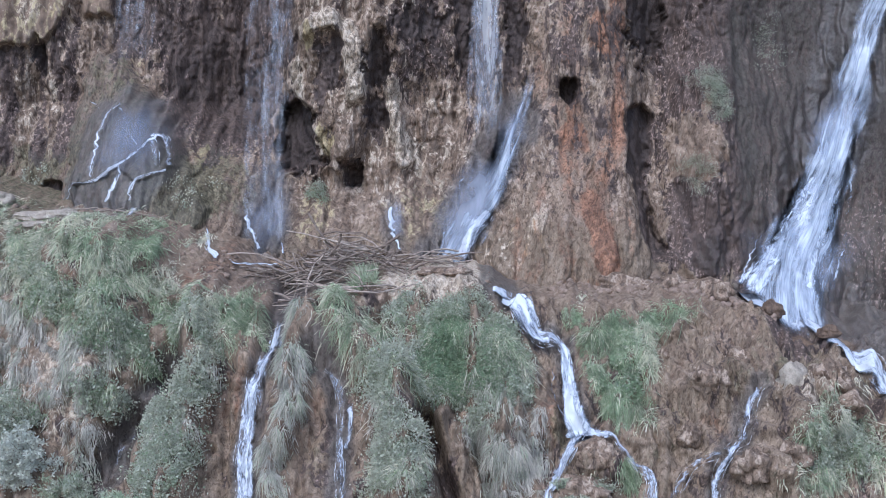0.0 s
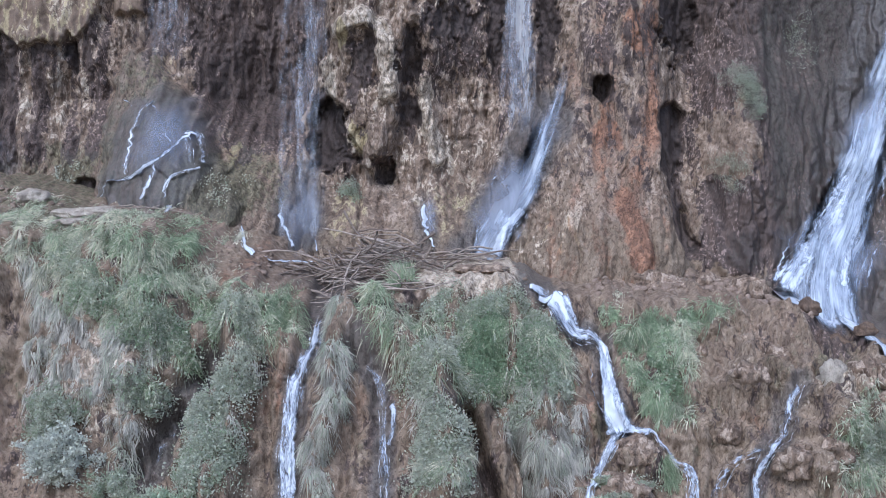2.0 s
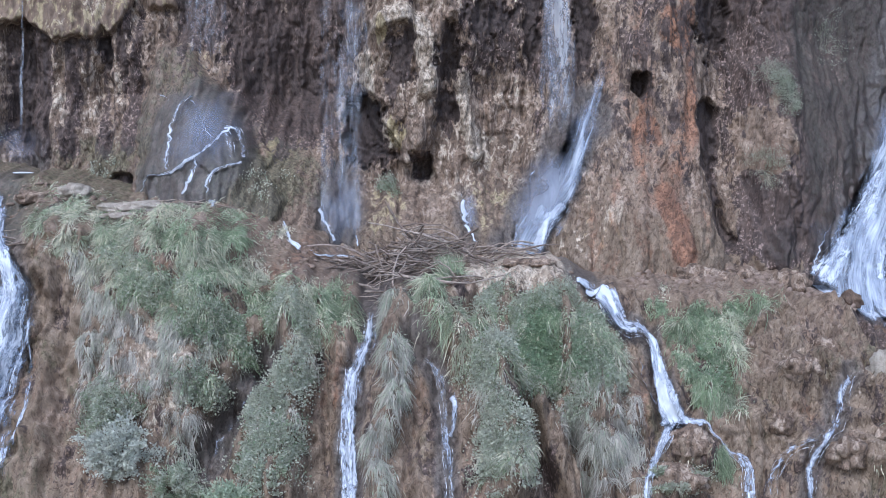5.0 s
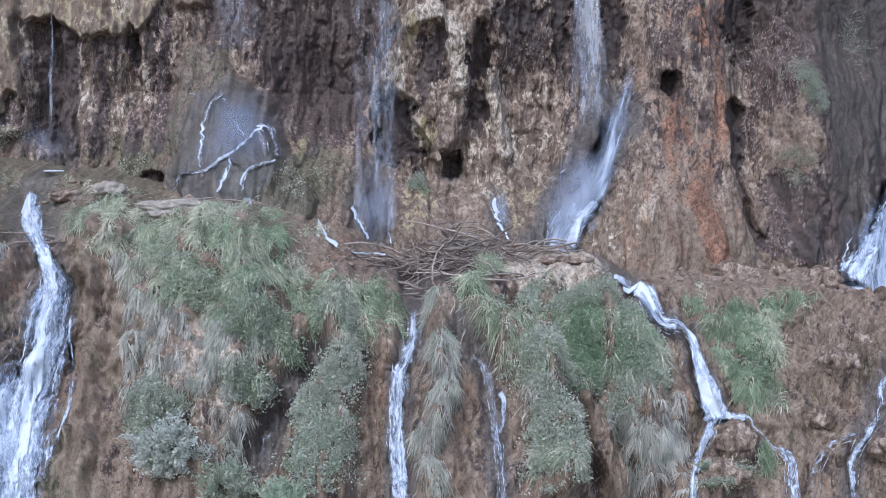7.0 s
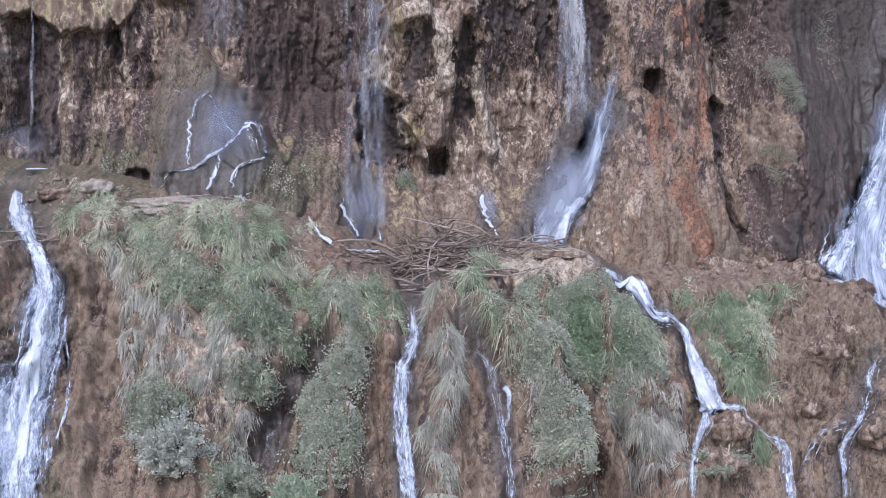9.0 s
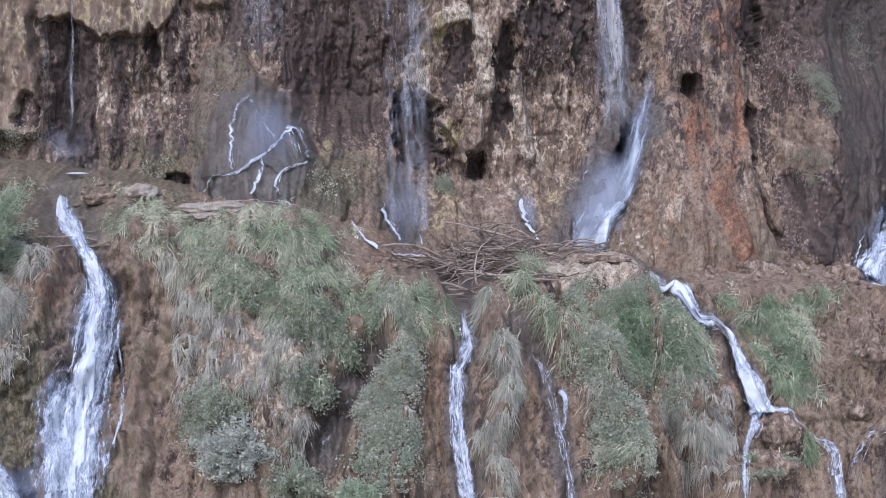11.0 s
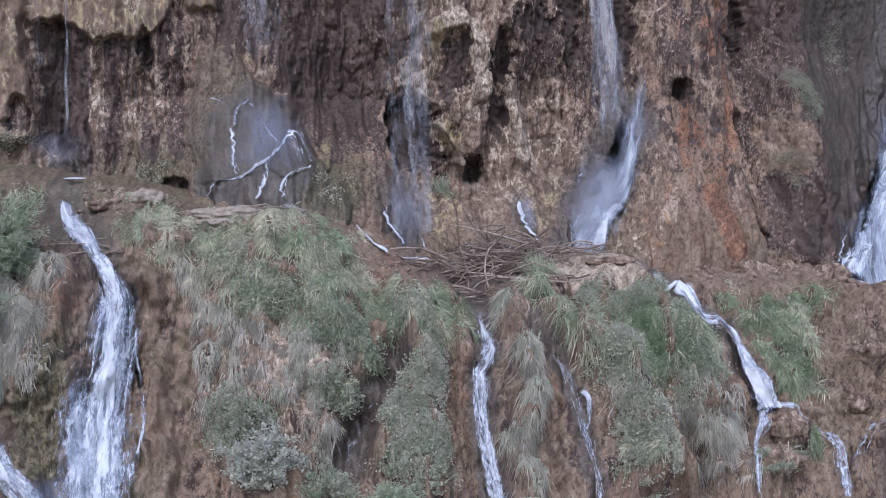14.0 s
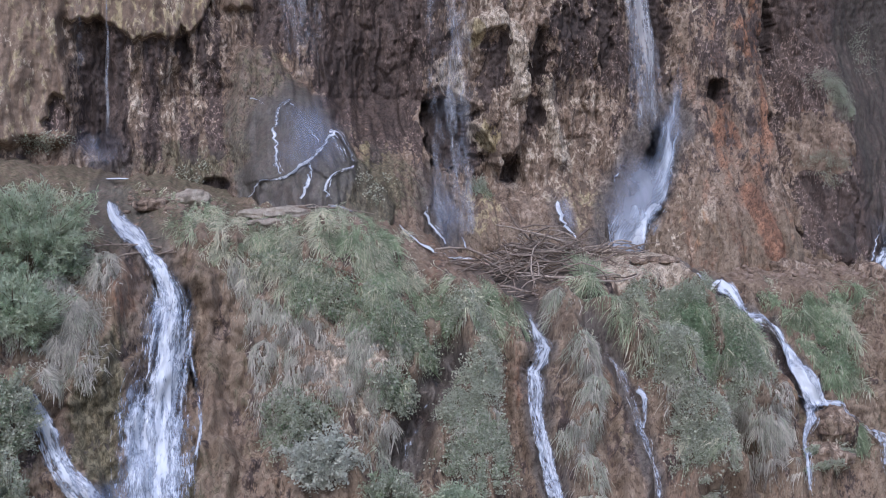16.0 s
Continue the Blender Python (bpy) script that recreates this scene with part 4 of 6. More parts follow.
# broad fall over the left of the slope, with the thread and pool that feed it
w = waterfall("broad white waterfall fanning out over the brown slope")
flow(w, [(-11.55, 8.86, 0.14), (-11.28, 8.55, 0.34), (-10.9, 8.22, 0.44), (-10.58, 7.9, 0.38), (-10.36, 7.39, 0.52), (-10.18, 6.95, 1.0), (-10.22, 6.5, 1.05), (-10.34, 5.91, 1.3),
         (-10.5, 4.98, 1.6), (-10.54, 3.70, 1.75), (-10.54, 2.6, 1.8)], thick=0.62, lift=0.08, layers=3, across=31, seed=1)
strands(w, [(-11.28, 8.55, 0.3), (-10.92, 8.22, 0.46), (-10.62, 7.94, 0.4), (-10.38, 7.39, 0.6), (-10.27, 6.9, 1.0), (-10.3, 6.5, 1.1), (-10.38, 5.91, 1.2), (-10.55, 4.98, 1.5), (-10.57, 3.70, 1.75), (-10.57, 2.6, 1.8)], "lower", 16, 50, 0.016, 0.24, 0.2)
flow(w, [(-9.97, 6.25, 0.1), (-9.77, 5.46, 0.12), (-9.72, 4.72, 0.12), (-9.87, 4.13, 0.12)], thick=0.45, layers=1, across=7, tail=0.2, seed=2, calmness=0.2)
flow(w, [(-10.75, 8.05, 0.3), (-10.5, 7.75, 0.4), (-10.33, 7.3, 0.5), (-10.25, 6.95, 0.85), (-10.3, 6.6, 0.7)], thick=0.6, lift=0.2, layers=1, across=21, head=0.3, tail=0.3, seed=62)
flow(w, [(-10.2, 6.95, 0.4), (-10.3, 6.2, 0.5), (-10.4, 5.3, 0.6), (-10.42, 4.2, 0.65), (-10.42, 2.8, 0.7)], thick=0.72, lift=0.24, layers=1, across=21, head=0.3, seed=63)
veil(w, -10.4, 6.6, 0.6, 0.9, 0.5, "lower", 0.3, 0.0, 1)
veil(w, -11.2, 3.9, 0.7, 0.5, 0.6, "lower", 0.4, 0.0, 2)
w = waterfall("slanting thin white stream beside the green bush")
flow(w, [(-12.75, 5.75, 0.2), (-12.57, 5.49, 0.36), (-12.36, 4.97, 0.5), (-12.07, 4.32, 0.62), (-11.67, 3.83, 0.7), (-11.3, 2.8, 0.8)], thick=0.62, across=17, seed=3)
strands(w, [(-12.75, 5.75, 0.25), (-12.57, 5.49, 0.45), (-12.36, 4.97, 0.62), (-12.07, 4.32, 0.78), (-11.67, 3.83, 0.88), (-11.3, 2.8, 1.00)], "lower", 9, 3, 0.02, 0.16, 0.15)
w = waterfall("thin thread of water falling free from the dark wall")
curtain(w, (-11.5, 26.75, 14.2), (-11.58, 26.3, 9.15), 0.05, 0.1, 0.75, 1, 4)
curtain(w, (-12.1, 26.5, 14.2), (-12.2, 26.3, 10.9), 0.25, 0.4, 0.45, 1, 5)
veil(w, -11.9, 9.8, 0.9, 0.8, 0.45, "upper", 0.4, 0.0, 3)

# fall over the dark rounded rock with branching threads
w = waterfall("thin branching waterfall over a dark rounded rock")
curtain(w, (-7.35, before_wall(-8, -6.6, 13.6), 14.2), (-7.15, before_wall(-7.8, -6.5, 10.4), 10.2), 1.35, 1.5, 0.46, 2, 6, fade=0.6)


def thread(points, thick=0.5, seed=0, where="upper", lift=0.12):
    points = [(x, z, 0.65 * wide) for x, z, wide in points]
    flow(w, points, where, 0.82 * thick, lift, 1, across=9, head=0.05, tail=0.06, seed=seed, material=THREAD, calmness=1.1)
    strands(w, points, where, 1 + int(14 * max(p[2] for p in points)), seed, 0.013, lift + 0.05, 0.1)


thread([(-8.43, 10.91, 0.06), (-8.20, 10.82, 0.10), (-8.07, 10.69, 0.06)], 0.65, 8)
thread([(-7.49, 10.88, 0.10), (-7.65, 10.78, 0.14), (-7.81, 10.65, 0.16), (-7.88, 10.30, 0.16), (-7.94, 9.97, 0.18), (-7.90, 9.64, 0.16), (-7.93, 9.38, 0.20), (-7.80, 9.14, 0.12)], 0.74, 7)
thread([(-7.53, 10.81, 0.10), (-7.37, 10.57, 0.07), (-7.19, 10.23, 0.06), (-7.01, 9.97, 0.08), (-6.90, 9.81, 0.08)], 0.7, 13)
thread([(-6.53, 10.16, 0.14), (-6.67, 10.00, 0.16), (-6.90, 9.79, 0.20), (-7.10, 9.58, 0.18), (-7.26, 9.45, 0.20), (-7.49, 9.29, 0.12), (-7.71, 9.14, 0.10), (-7.96, 9.06, 0.09), (-8.31, 9.03, 0.09), (-8.44, 8.82, 0.07), (-8.54, 8.60, 0.05)], 0.8, 9)
thread([(-7.24, 9.45, 0.16), (-7.21, 9.26, 0.20), (-7.27, 9.04, 0.20), (-7.36, 8.84, 0.14), (-7.48, 8.60, 0.10)], 0.74, 12)
thread([(-6.73, 10.10, 0.12), (-6.52, 10.13, 0.20), (-6.30, 9.81, 0.20), (-6.17, 9.51, 0.18), (-6.18, 9.35, 0.14)], 0.7, 10)
thread([(-6.18, 9.35, 0.10), (-6.46, 9.28, 0.09), (-6.73, 9.17, 0.12), (-6.88, 9.01, 0.18), (-6.92, 8.76, 0.16), (-6.85, 8.59, 0.12)], 0.8, 6)
thread([(-6.66, 10.05, 0.34), (-6.48, 9.71, 0.44), (-6.38, 9.35, 0.36)], 0.52, 14)
thread([(-6.95, 8.63, 0.1), (-6.92, 8.52, 0.12), (-6.67, 8.38, 0.12), (-6.46, 8.25, 0.1)], 0.8, 11, "lower")
veil(w, -7.1, 10.1, 1.5, 1.4, 0.55, "upper", 0.4, -0.05, 4)
veil(w, -7.1, 9.9, 1.2, 1.2, 0.4, "upper", 0.3, -0.05, 14)

# tall free curtain that lands by the driftwood
w = waterfall("tall thin curtain of falling water before a dark hollow")
curtain(w, (-3.95, before_wall(-4.5, -3.4, 12.8), 14.2), (-3.95, 24.4, 7.3), 1.15, 1.25, 0.52, 2, 15, fade=0.12)
flow(w, [(-4.5, 8.45, 0.08), (-4.48, 8.15, 0.1), (-4.3, 7.85, 0.1), (-4.1, 7.5, 0.08)], "upper", 0.7, 0.1, 1, across=5, tail=0.1, seed=16)
strands(w, [(-4.5, 8.45, 0.12), (-4.48, 8.15, 0.15), (-4.3, 7.85, 0.15), (-4.1, 7.5, 0.12)], "upper", 3, 16, 0.014, 0.18, 0.15)
flow(w, [(-3.75, 7.85, 0.05), (-3.65, 7.6, 0.06), (-3.62, 7.35, 0.06)], "upper", 0.7, 0.1, 1, across=5, tail=0.1, seed=17)
flow(w, [(-5.28, 8.15, 0.03), (-5.14, 7.92, 0.04), (-5.05, 7.75, 0.05), (-4.91, 7.59, 0.05), (-4.69, 7.43, 0.04)], "lower", 0.78, 0.08, 1, across=7, head=0.05, tail=0.05, seed=18)
strands(w, [(-5.28, 8.15, 0.03), (-5.14, 7.92, 0.04), (-5.05, 7.75, 0.05), (-4.91, 7.59, 0.05), (-4.69, 7.43, 0.04)], "lower", 3, 18, 0.014, 0.14, 0.1)
flow(w, [(-4.55, 7.37, 0.015), (-4.31, 7.30, 0.025), (-4.03, 7.25, 0.03), (-3.74, 7.25, 0.03), (-3.52, 7.25, 0.015)], "lower", 0.8, 0.1, 1, across=7, head=0.1, tail=0.1, seed=51)
strands(w, [(-4.55, 7.37, 0.015), (-4.31, 7.30, 0.025), (-4.03, 7.25, 0.03), (-3.74, 7.25, 0.03), (-3.52, 7.25, 0.015)], "lower", 4, 51, 0.016, 0.14)
veil(w, -4.0, 8.3, 0.65, 1.3, 0.6, "upper", 0.45, 0.0, 5)
w = waterfall("small white spout at the foot of the pale wall")
flow(w, [(-1.2, 8.6, 0.1), (-1.22, 8.25, 0.14), (-1.15, 7.95, 0.07), (-0.92, 7.5, 0.06)], "upper", 0.7, 0.1, 1, across=7, tail=0.1, seed=19)
strands(w, [(-1.2, 8.6, 0.12), (-1.22, 8.25, 0.17), (-1.15, 7.95, 0.08), (-0.92, 7.5, 0.07)], "upper", 3, 19, 0.015, 0.18, 0.15)
veil(w, -1.1, 8.2, 0.35, 0.7, 0.6, "upper", 0.3, 0.0, 6)

# slide beside the pillar
w = waterfall("white water sliding down a slanting groove by the pillar")
curtain(w, (1.05, before_wall(0.6, 1.5, 13.6), 14.2), (0.9, before_wall(0.5, 1.3, 9.4), 9.0), 0.8, 1.0, 0.66, 2, 20, fade=0.4)
flow(w, [(2.2, 13.9, 0.25), (2.15, 12.6, 0.3), (1.95, 11.1, 0.4), (1.52, 9.9, 0.55), (1.02, 8.75, 0.72), (0.58, 8.05, 0.9), (0.16, 7.22, 0.9)], "upper", 0.66, 0.1, 2, across=19, head=4.6, seed=21, material=SILKY, calmness=0.3)
flow(w, [(1.12, 8.5, 0.2), (0.95, 8.3, 0.34), (0.62, 7.9, 0.36), (0.35, 7.35, 0.3)], "upper", 0.72, 0.16, 2, across=9, seed=22)
strands(w, [(1.12, 8.5, 0.26), (0.95, 8.3, 0.44), (0.62, 7.9, 0.47), (0.35, 7.35, 0.39)], "upper", 8, 22, 0.016, 0.26, 0.15)
flow(w, [(0.55, 9.3, 0.06), (0.2, 8.4, 0.09), (0.0, 7.8, 0.12), (-0.12, 7.3, 0.12)], "upper", 0.45, 0.1, 1, across=7, seed=23)
veil(w, 0.65, 8.6, 1.0, 1.6, 0.8, "upper", 0.35, 0.42, 7)
veil(w, 1.6, 10.3, 0.5, 1.2, 0.5, "upper", 0.35, 0.3, 8)

# large fall on the far side of the pillar
w = waterfall("large white waterfall sliding down the wall onto rocks")
flow(w, [(10.5, 14.0, 0.7), (10.25, 13.3, 0.75), (9.85, 12.05, 0.8), (9.55, 10.95, 0.9), (9.0, 9.62, 1.0), (8.5, 8.6, 1.15), (8.0, 7.7, 1.3), (7.6, 7.0, 1.5)], "upper", 0.68, 0.28, 2, across=27, seed=24, tail=0.9, material=SILKY, calmness=0.3)
flow(w, [(9.75, 11.6, 0.4), (9.35, 10.3, 0.8), (8.9, 9.2, 1.2), (8.4, 8.2, 1.5), (7.9, 7.4, 1.9), (7.6, 6.8, 2.1), (7.5, 6.3, 2.1), (7.45, 5.8, 2.1)], "upper", 0.68, 0.36, 2, across=33, seed=61, head=1.2, tail=0.1, material=SILKY, calmness=0.3)
flow(w, [(8.75, 9.2, 0.6), (8.4, 8.6, 0.7), (7.9, 7.95, 0.8), (7.35, 7.4, 0.7), (6.95, 6.95, 0.85), (6.6, 6.4, 0.9)], "upper", 0.66, 0.32, 2, across=17, head=0.3, seed=25, tail=0.35, calmness=0.3)
strands(w, [(8.5, 8.7, 0.55), (7.9, 7.95, 0.83), (7.35, 7.4, 0.77), (6.95, 6.95, 0.94), (6.6, 6.4, 0.99)], "upper", 7, 25, 0.014, 0.42, 0.15)
flow(w, [(9.0, 9.3, 0.5), (8.75, 8.7, 0.6), (8.45, 7.9, 0.65), (8.2, 7.2, 0.55), (8.0, 6.6, 0.7), (7.9, 6.0, 0.7)], "upper", 0.62, 0.32, 2, across=15, head=0.3, tail=0.3, seed=26)
strands(w, [(8.75, 8.7, 0.55), (8.45, 7.9, 0.66), (8.2, 7.2, 0.61), (8.0, 6.6, 0.77), (7.9, 6.0, 0.77)], "upper", 7, 26, 0.014, 0.42, 0.15)
flow(w, [(8.6, 8.5, 0.4), (8.1, 7.7, 0.7), (7.7, 7.0, 0.8), (7.35, 6.3, 0.8)], "upper", 0.5, 0.3, 2, across=17, head=0.6, tail=0.3, seed=47)
strands(w, [(8.6, 8.5, 0.44), (8.1, 7.7, 0.77), (7.7, 7.0, 0.88), (7.35, 6.3, 0.88)], "upper", 7, 47, 0.014, 0.42, 0.15)
flow(w, [(9.2, 9.2, 0.3), (8.9, 8.2, 0.5), (8.6, 7.2, 0.6), (8.4, 6.2, 0.6)], "upper", 0.46, 0.14, 1, across=13, head=0.6, tail=0.3, seed=48)
flow(w, [(9.55, 9.35, 0.1), (9.35, 8.2, 0.08), (9.1, 7.4, 0.1), (8.7, 6.6, 0.12)], "upper", 0.36, 0.1, 1, across=9, seed=27)
flow(w, [(7.3, 8.1, 0.06), (6.9, 7.4, 0.08), (6.6, 6.8, 0.1)], "upper", 0.4, 0.1, 1, across=5, seed=28)
flow(w, [(7.55, 6.34, 0.2), (7.8, 6.1, 0.26), (8.15, 5.78, 0.32), (8.5, 5.52, 0.4), (8.75, 5.1, 0.45), (8.9, 4.4, 0.5)], "lower", 0.8, 0.14, 2, across=13, seed=29)
strands(w, [(7.55, 6.34, 0.38), (7.8, 6.1, 0.53), (8.15, 5.78, 0.56), (8.5, 5.52, 0.62), (8.75, 5.1, 0.62), (8.9, 4.4, 0.62)], "lower", 8, 29, 0.018, 0.24, 0.15)
flow(w, [(6.4, 6.75, 0.25), (7.0, 6.45, 0.3), (7.6, 6.25, 0.3)], "lower", 0.6, 0.1, 1, across=7, seed=30)
veil(w, 8.0, 7.5, 1.9, 1.6, 0.7, "upper", 0.4, 0.25, 9)
veil(w, 9.2, 10.3, 0.9, 2.2, 0.7, "upper", 0.35, 0.33, 10)

# streams down the lower face
w = waterfall("narrow white stream running down bare earth")
flow(w, [(-3.14, 7.0, 0.14), (-3.18, 6.75, 0.24), (-3.24, 6.24, 0.36), (-3.45, 5.80, 0.40), (-3.52, 5.23, 0.44), (-3.57, 4.68, 0.42), (-3.52, 3.80, 0.42), (-3.5, 2.6, 0.42)], "lower", 0.6, 0.06, 2, across=13, seed=31, head=0.45)
strands(w, [(-3.32, 6.78, 0.25), (-3.31, 6.24, 0.35), (-3.48, 5.80, 0.35), (-3.52, 5.23, 0.38), (-3.57, 4.68, 0.38), (-3.52, 3.80, 0.38), (-3.5, 2.6, 0.38)], "lower", 9, 31, 0.016, 0.14, 0.15)
w = waterfall("thin broken stream between grassy ridges")
flow(w, [(-2.2, 6.0, 0.12), (-1.98, 5.75, 0.2), (-1.87, 5.5, 0.26), (-1.82, 4.87, 0.2), (-1.77, 3.90, 0.24), (-1.75, 2.6, 0.24)], "lower", 0.43, 0.05, 2, across=9, seed=32)
strands(w, [(-2.2, 6.0, 0.15), (-1.98, 5.75, 0.25), (-1.87, 5.5, 0.33), (-1.82, 4.87, 0.25), (-1.77, 3.90, 0.28), (-1.75, 2.6, 0.28)], "lower", 7, 32, 0.014, 0.13, 0.15)
flow(w, [(-1.75, 5.5, 0.1), (-1.62, 5.1, 0.14), (-1.75, 4.6, 0.12)], "lower", 0.5, 0.05, 1, across=7, seed=33, tail=0.1)
w = waterfall("stepped white stream pouring off the ledge")
flow(w, [(0.95, 7.09, 0.08), (1.2, 7.0, 0.1), (1.42, 6.88, 0.2)], "lower", 0.7, 0.04, 1, across=7, head=0.1, seed=34)
flow(w, [(1.15, 6.92, 0.1), (1.5, 6.88, 0.1), (1.8, 6.84, 0.06)], "lower", 0.75, 0.06, 1, across=7, head=0.1, tail=0.1, seed=64)
flow(w, [(1.40, 6.9, 0.2), (1.55, 6.68, 0.6), (1.72, 6.45, 0.6), (2.0, 6.3, 0.34), (2.36, 6.17, 0.26), (2.40, 5.85, 0.30), (2.42, 5.3, 0.36), (2.47, 4.85, 0.44), (2.6, 4.55, 0.6), (2.62, 4.35, 0.55)], "lower", 0.74, 0.28, 2, across=15, head=0.1, tail=0.3, seed=35)
strands(w, [(1.40, 6.9, 0.25), (1.6, 6.68, 0.69), (1.75, 6.45, 0.62), (2.0, 6.3, 0.38), (2.40, 6.17, 0.25), (2.47, 5.85, 0.30), (2.50, 5.3, 0.40), (2.56, 4.85, 0.50), (2.66, 4.55, 0.69), (2.66, 4.35, 0.62)], "lower", 10, 35, 0.018, 0.24, 0.15)
flow(w, [(2.62, 4.68, 0.36), (2.33, 4.26, 0.28), (2.13, 3.90, 0.24), (1.93, 3.6, 0.24), (1.8, 2.7, 0.24)], "lower", 0.54, 0.12, 2, across=9, seed=36, head=0.05)
strands(w, [(2.62, 4.68, 0.45), (2.33, 4.26, 0.35), (2.13, 3.90, 0.30), (1.93, 3.6, 0.30), (1.8, 2.7, 0.30)], "lower", 7, 36, 0.016, 0.2, 0.15)
flow(w, [(2.6, 4.62, 0.4), (3.2, 4.47, 0.15), (3.48, 4.10, 0.2), (3.78, 3.83, 0.24), (3.8, 3.4, 0.25), (3.8, 2.7, 0.25)], "lower", 0.52, 0.12, 2, across=9, seed=37, head=0.05)
strands(w, [(2.6, 4.62, 0.50), (3.2, 4.47, 0.19), (3.48, 4.10, 0.25), (3.78, 3.83, 0.30), (3.8, 3.4, 0.31), (3.8, 2.7, 0.31)], "lower", 6, 37, 0.015, 0.2, 0.15)
flow(w, [(2.23, 5.93, 0.05), (2.1, 5.39, 0.06), (2.32, 4.88, 0.07), (2.55, 4.6, 0.06)], "lower", 0.45, 0.06, 1, across=5, seed=38)
flow(w, [(2.25, 4.5, 0.12), (2.45, 4.62, 0.2), (2.7, 4.6, 0.26), (2.95, 4.52, 0.18), (3.15, 4.46, 0.1)], "lower", 0.72, 0.2, 2, across=9, head=0.1, tail=0.1, seed=49)
w = waterfall("thin stream forking over brown rock")
flow(w, [(5.98, 5.64, 0.07), (5.65, 5.14, 0.2), (5.50, 4.68, 0.3), (5.22, 4.36, 0.16), (4.99, 3.98, 0.16), (4.93, 3.50, 0.2), (4.9, 2.6, 0.2)], "lower", 0.47, 0.06, 2, across=9, seed=39)
strands(w, [(5.98, 5.64, 0.10), (5.65, 5.14, 0.28), (5.50, 4.68, 0.42), (5.22, 4.36, 0.22), (4.99, 3.98, 0.22), (4.93, 3.50, 0.28), (4.9, 2.6, 0.28)], "lower", 7, 39, 0.014, 0.14, 0.15)
flow(w, [(5.22, 4.36, 0.1), (4.63, 4.13, 0.14), (4.28, 3.65, 0.16), (4.2, 2.8, 0.16)], "lower", 0.38, 0.06, 1, across=7, seed=40)
strands(w, [(5.22, 4.36, 0.16), (4.63, 4.13, 0.22), (4.28, 3.65, 0.26), (4.2, 2.8, 0.26)], "lower", 4, 40, 0.012, 0.13, 0.15)
w = waterfall("faint trickle in a dark wet gully")
flow(w, [(-5.06, 5.84, 0.06), (-5.45, 5.42, 0.12), (-5.92, 4.71, 0.16), (-6.25, 4.20, 0.12)], "lower", 0.34, 0.05, 1, across=7, seed=41, tail=0.2)

# small bright pools that lie on the ledge
for cx, cy, rx, ry, label in ((-11.35, 25.75, 0.22, 0.09, "small still pool below the thread of water"),):
    bm = bmesh.new()
    bmesh.ops.create_icosphere(bm, subdivisions=3, radius=1)
    for v in bm.verts:
        v.co = Vector((v.co.x * rx * (1 + 0.15 * math.sin(3 * v.co.y + cx)), v.co.y * ry, v.co.z * 0.025))
    ob = new("water", from_bmesh("water", bm, POOL))
    ob.location = (cx, cy, max(ledge_height(cx + d, cy) for d in (-0.25, 0, 0.25)) + 0.02)
    tagged(ob, label, "pool", kind="structure")


# ---- grass and low plants ----
RNG = np.random.RandomState(5)


def bare(x, z):
    """Stream beds and gullies where nothing grows."""
    m = trail(x, z, S3, 0.19, 0.4, 0.15, 1)
    for line, wide in ((S4, 0.15), (S5, 0.42), (S6, 0.15), (S8, 0.3), (S1, 0.55), ([(-0.1, 4.85), (0.15, 4.2), (0.42, 3.4)], 0.36),
                       ([(-2.33, 6.66), (-1.45, 6.32), (-0.98, 5.91)], 0.08), ([(-1.0, 7.0), (-1.25, 6.55)], 0.1), ([(-12.75, 5.75), (-12.07, 4.32), (-11.5, 3.2)], 0.3),
                       ([(-3.92, 6.0), (-4.05, 5.0), (-4.1, 3.4)], 0.24), ([(-2.32, 5.5), (-2.42, 4.5), (-2.5, 3.4)], 0.22), ([(2.0, 5.25), (2.15, 4.2)], 0.2),
                       ([(-4.75, 6.0), (-5.36, 5.26), (-6.04, 4.19)], 0.2), ([(-9.3, 6.9), (-9.25, 3.8)], 0.45), ([(-3.15, 5.9), (-3.12, 5.2)], 0.14)):
        m = np.maximum(m, trail(x, z, line, wide, 0.4, 0.15, 2))
    return m


def spots(oval, per_tuft, spread_m, many=1.0):
    """Places of blades in an oval (x, z, rx, rz, tufts), in tufts."""
    cx, cz, rx, rz, tufts = oval
    tufts = int(tufts * many)
    a, r = RNG.rand(tufts) * 2 * math.pi, np.sqrt(RNG.rand(tufts)) * (1 + 0.25 * RNG.randn(tufts))
    x, z = cx + rx * r * np.cos(a), cz + rz * r * np.sin(a)
    keep = fbm(x * 1.6, z * 1.6, 3, 2) > -0.12 + 0.1 * RNG.randn(tufts)
    keep &= bare(x, z) < 0.5
    x, z = x[keep], z[keep]
    tufts = len(x)
    x, z = np.repeat(x, per_tuft), np.repeat(z, per_tuft)
    return x + spread_m * RNG.randn(len(x)), z + 0.6 * spread_m * RNG.randn(len(x)), np.repeat(np.arange(tufts), per_tuft)


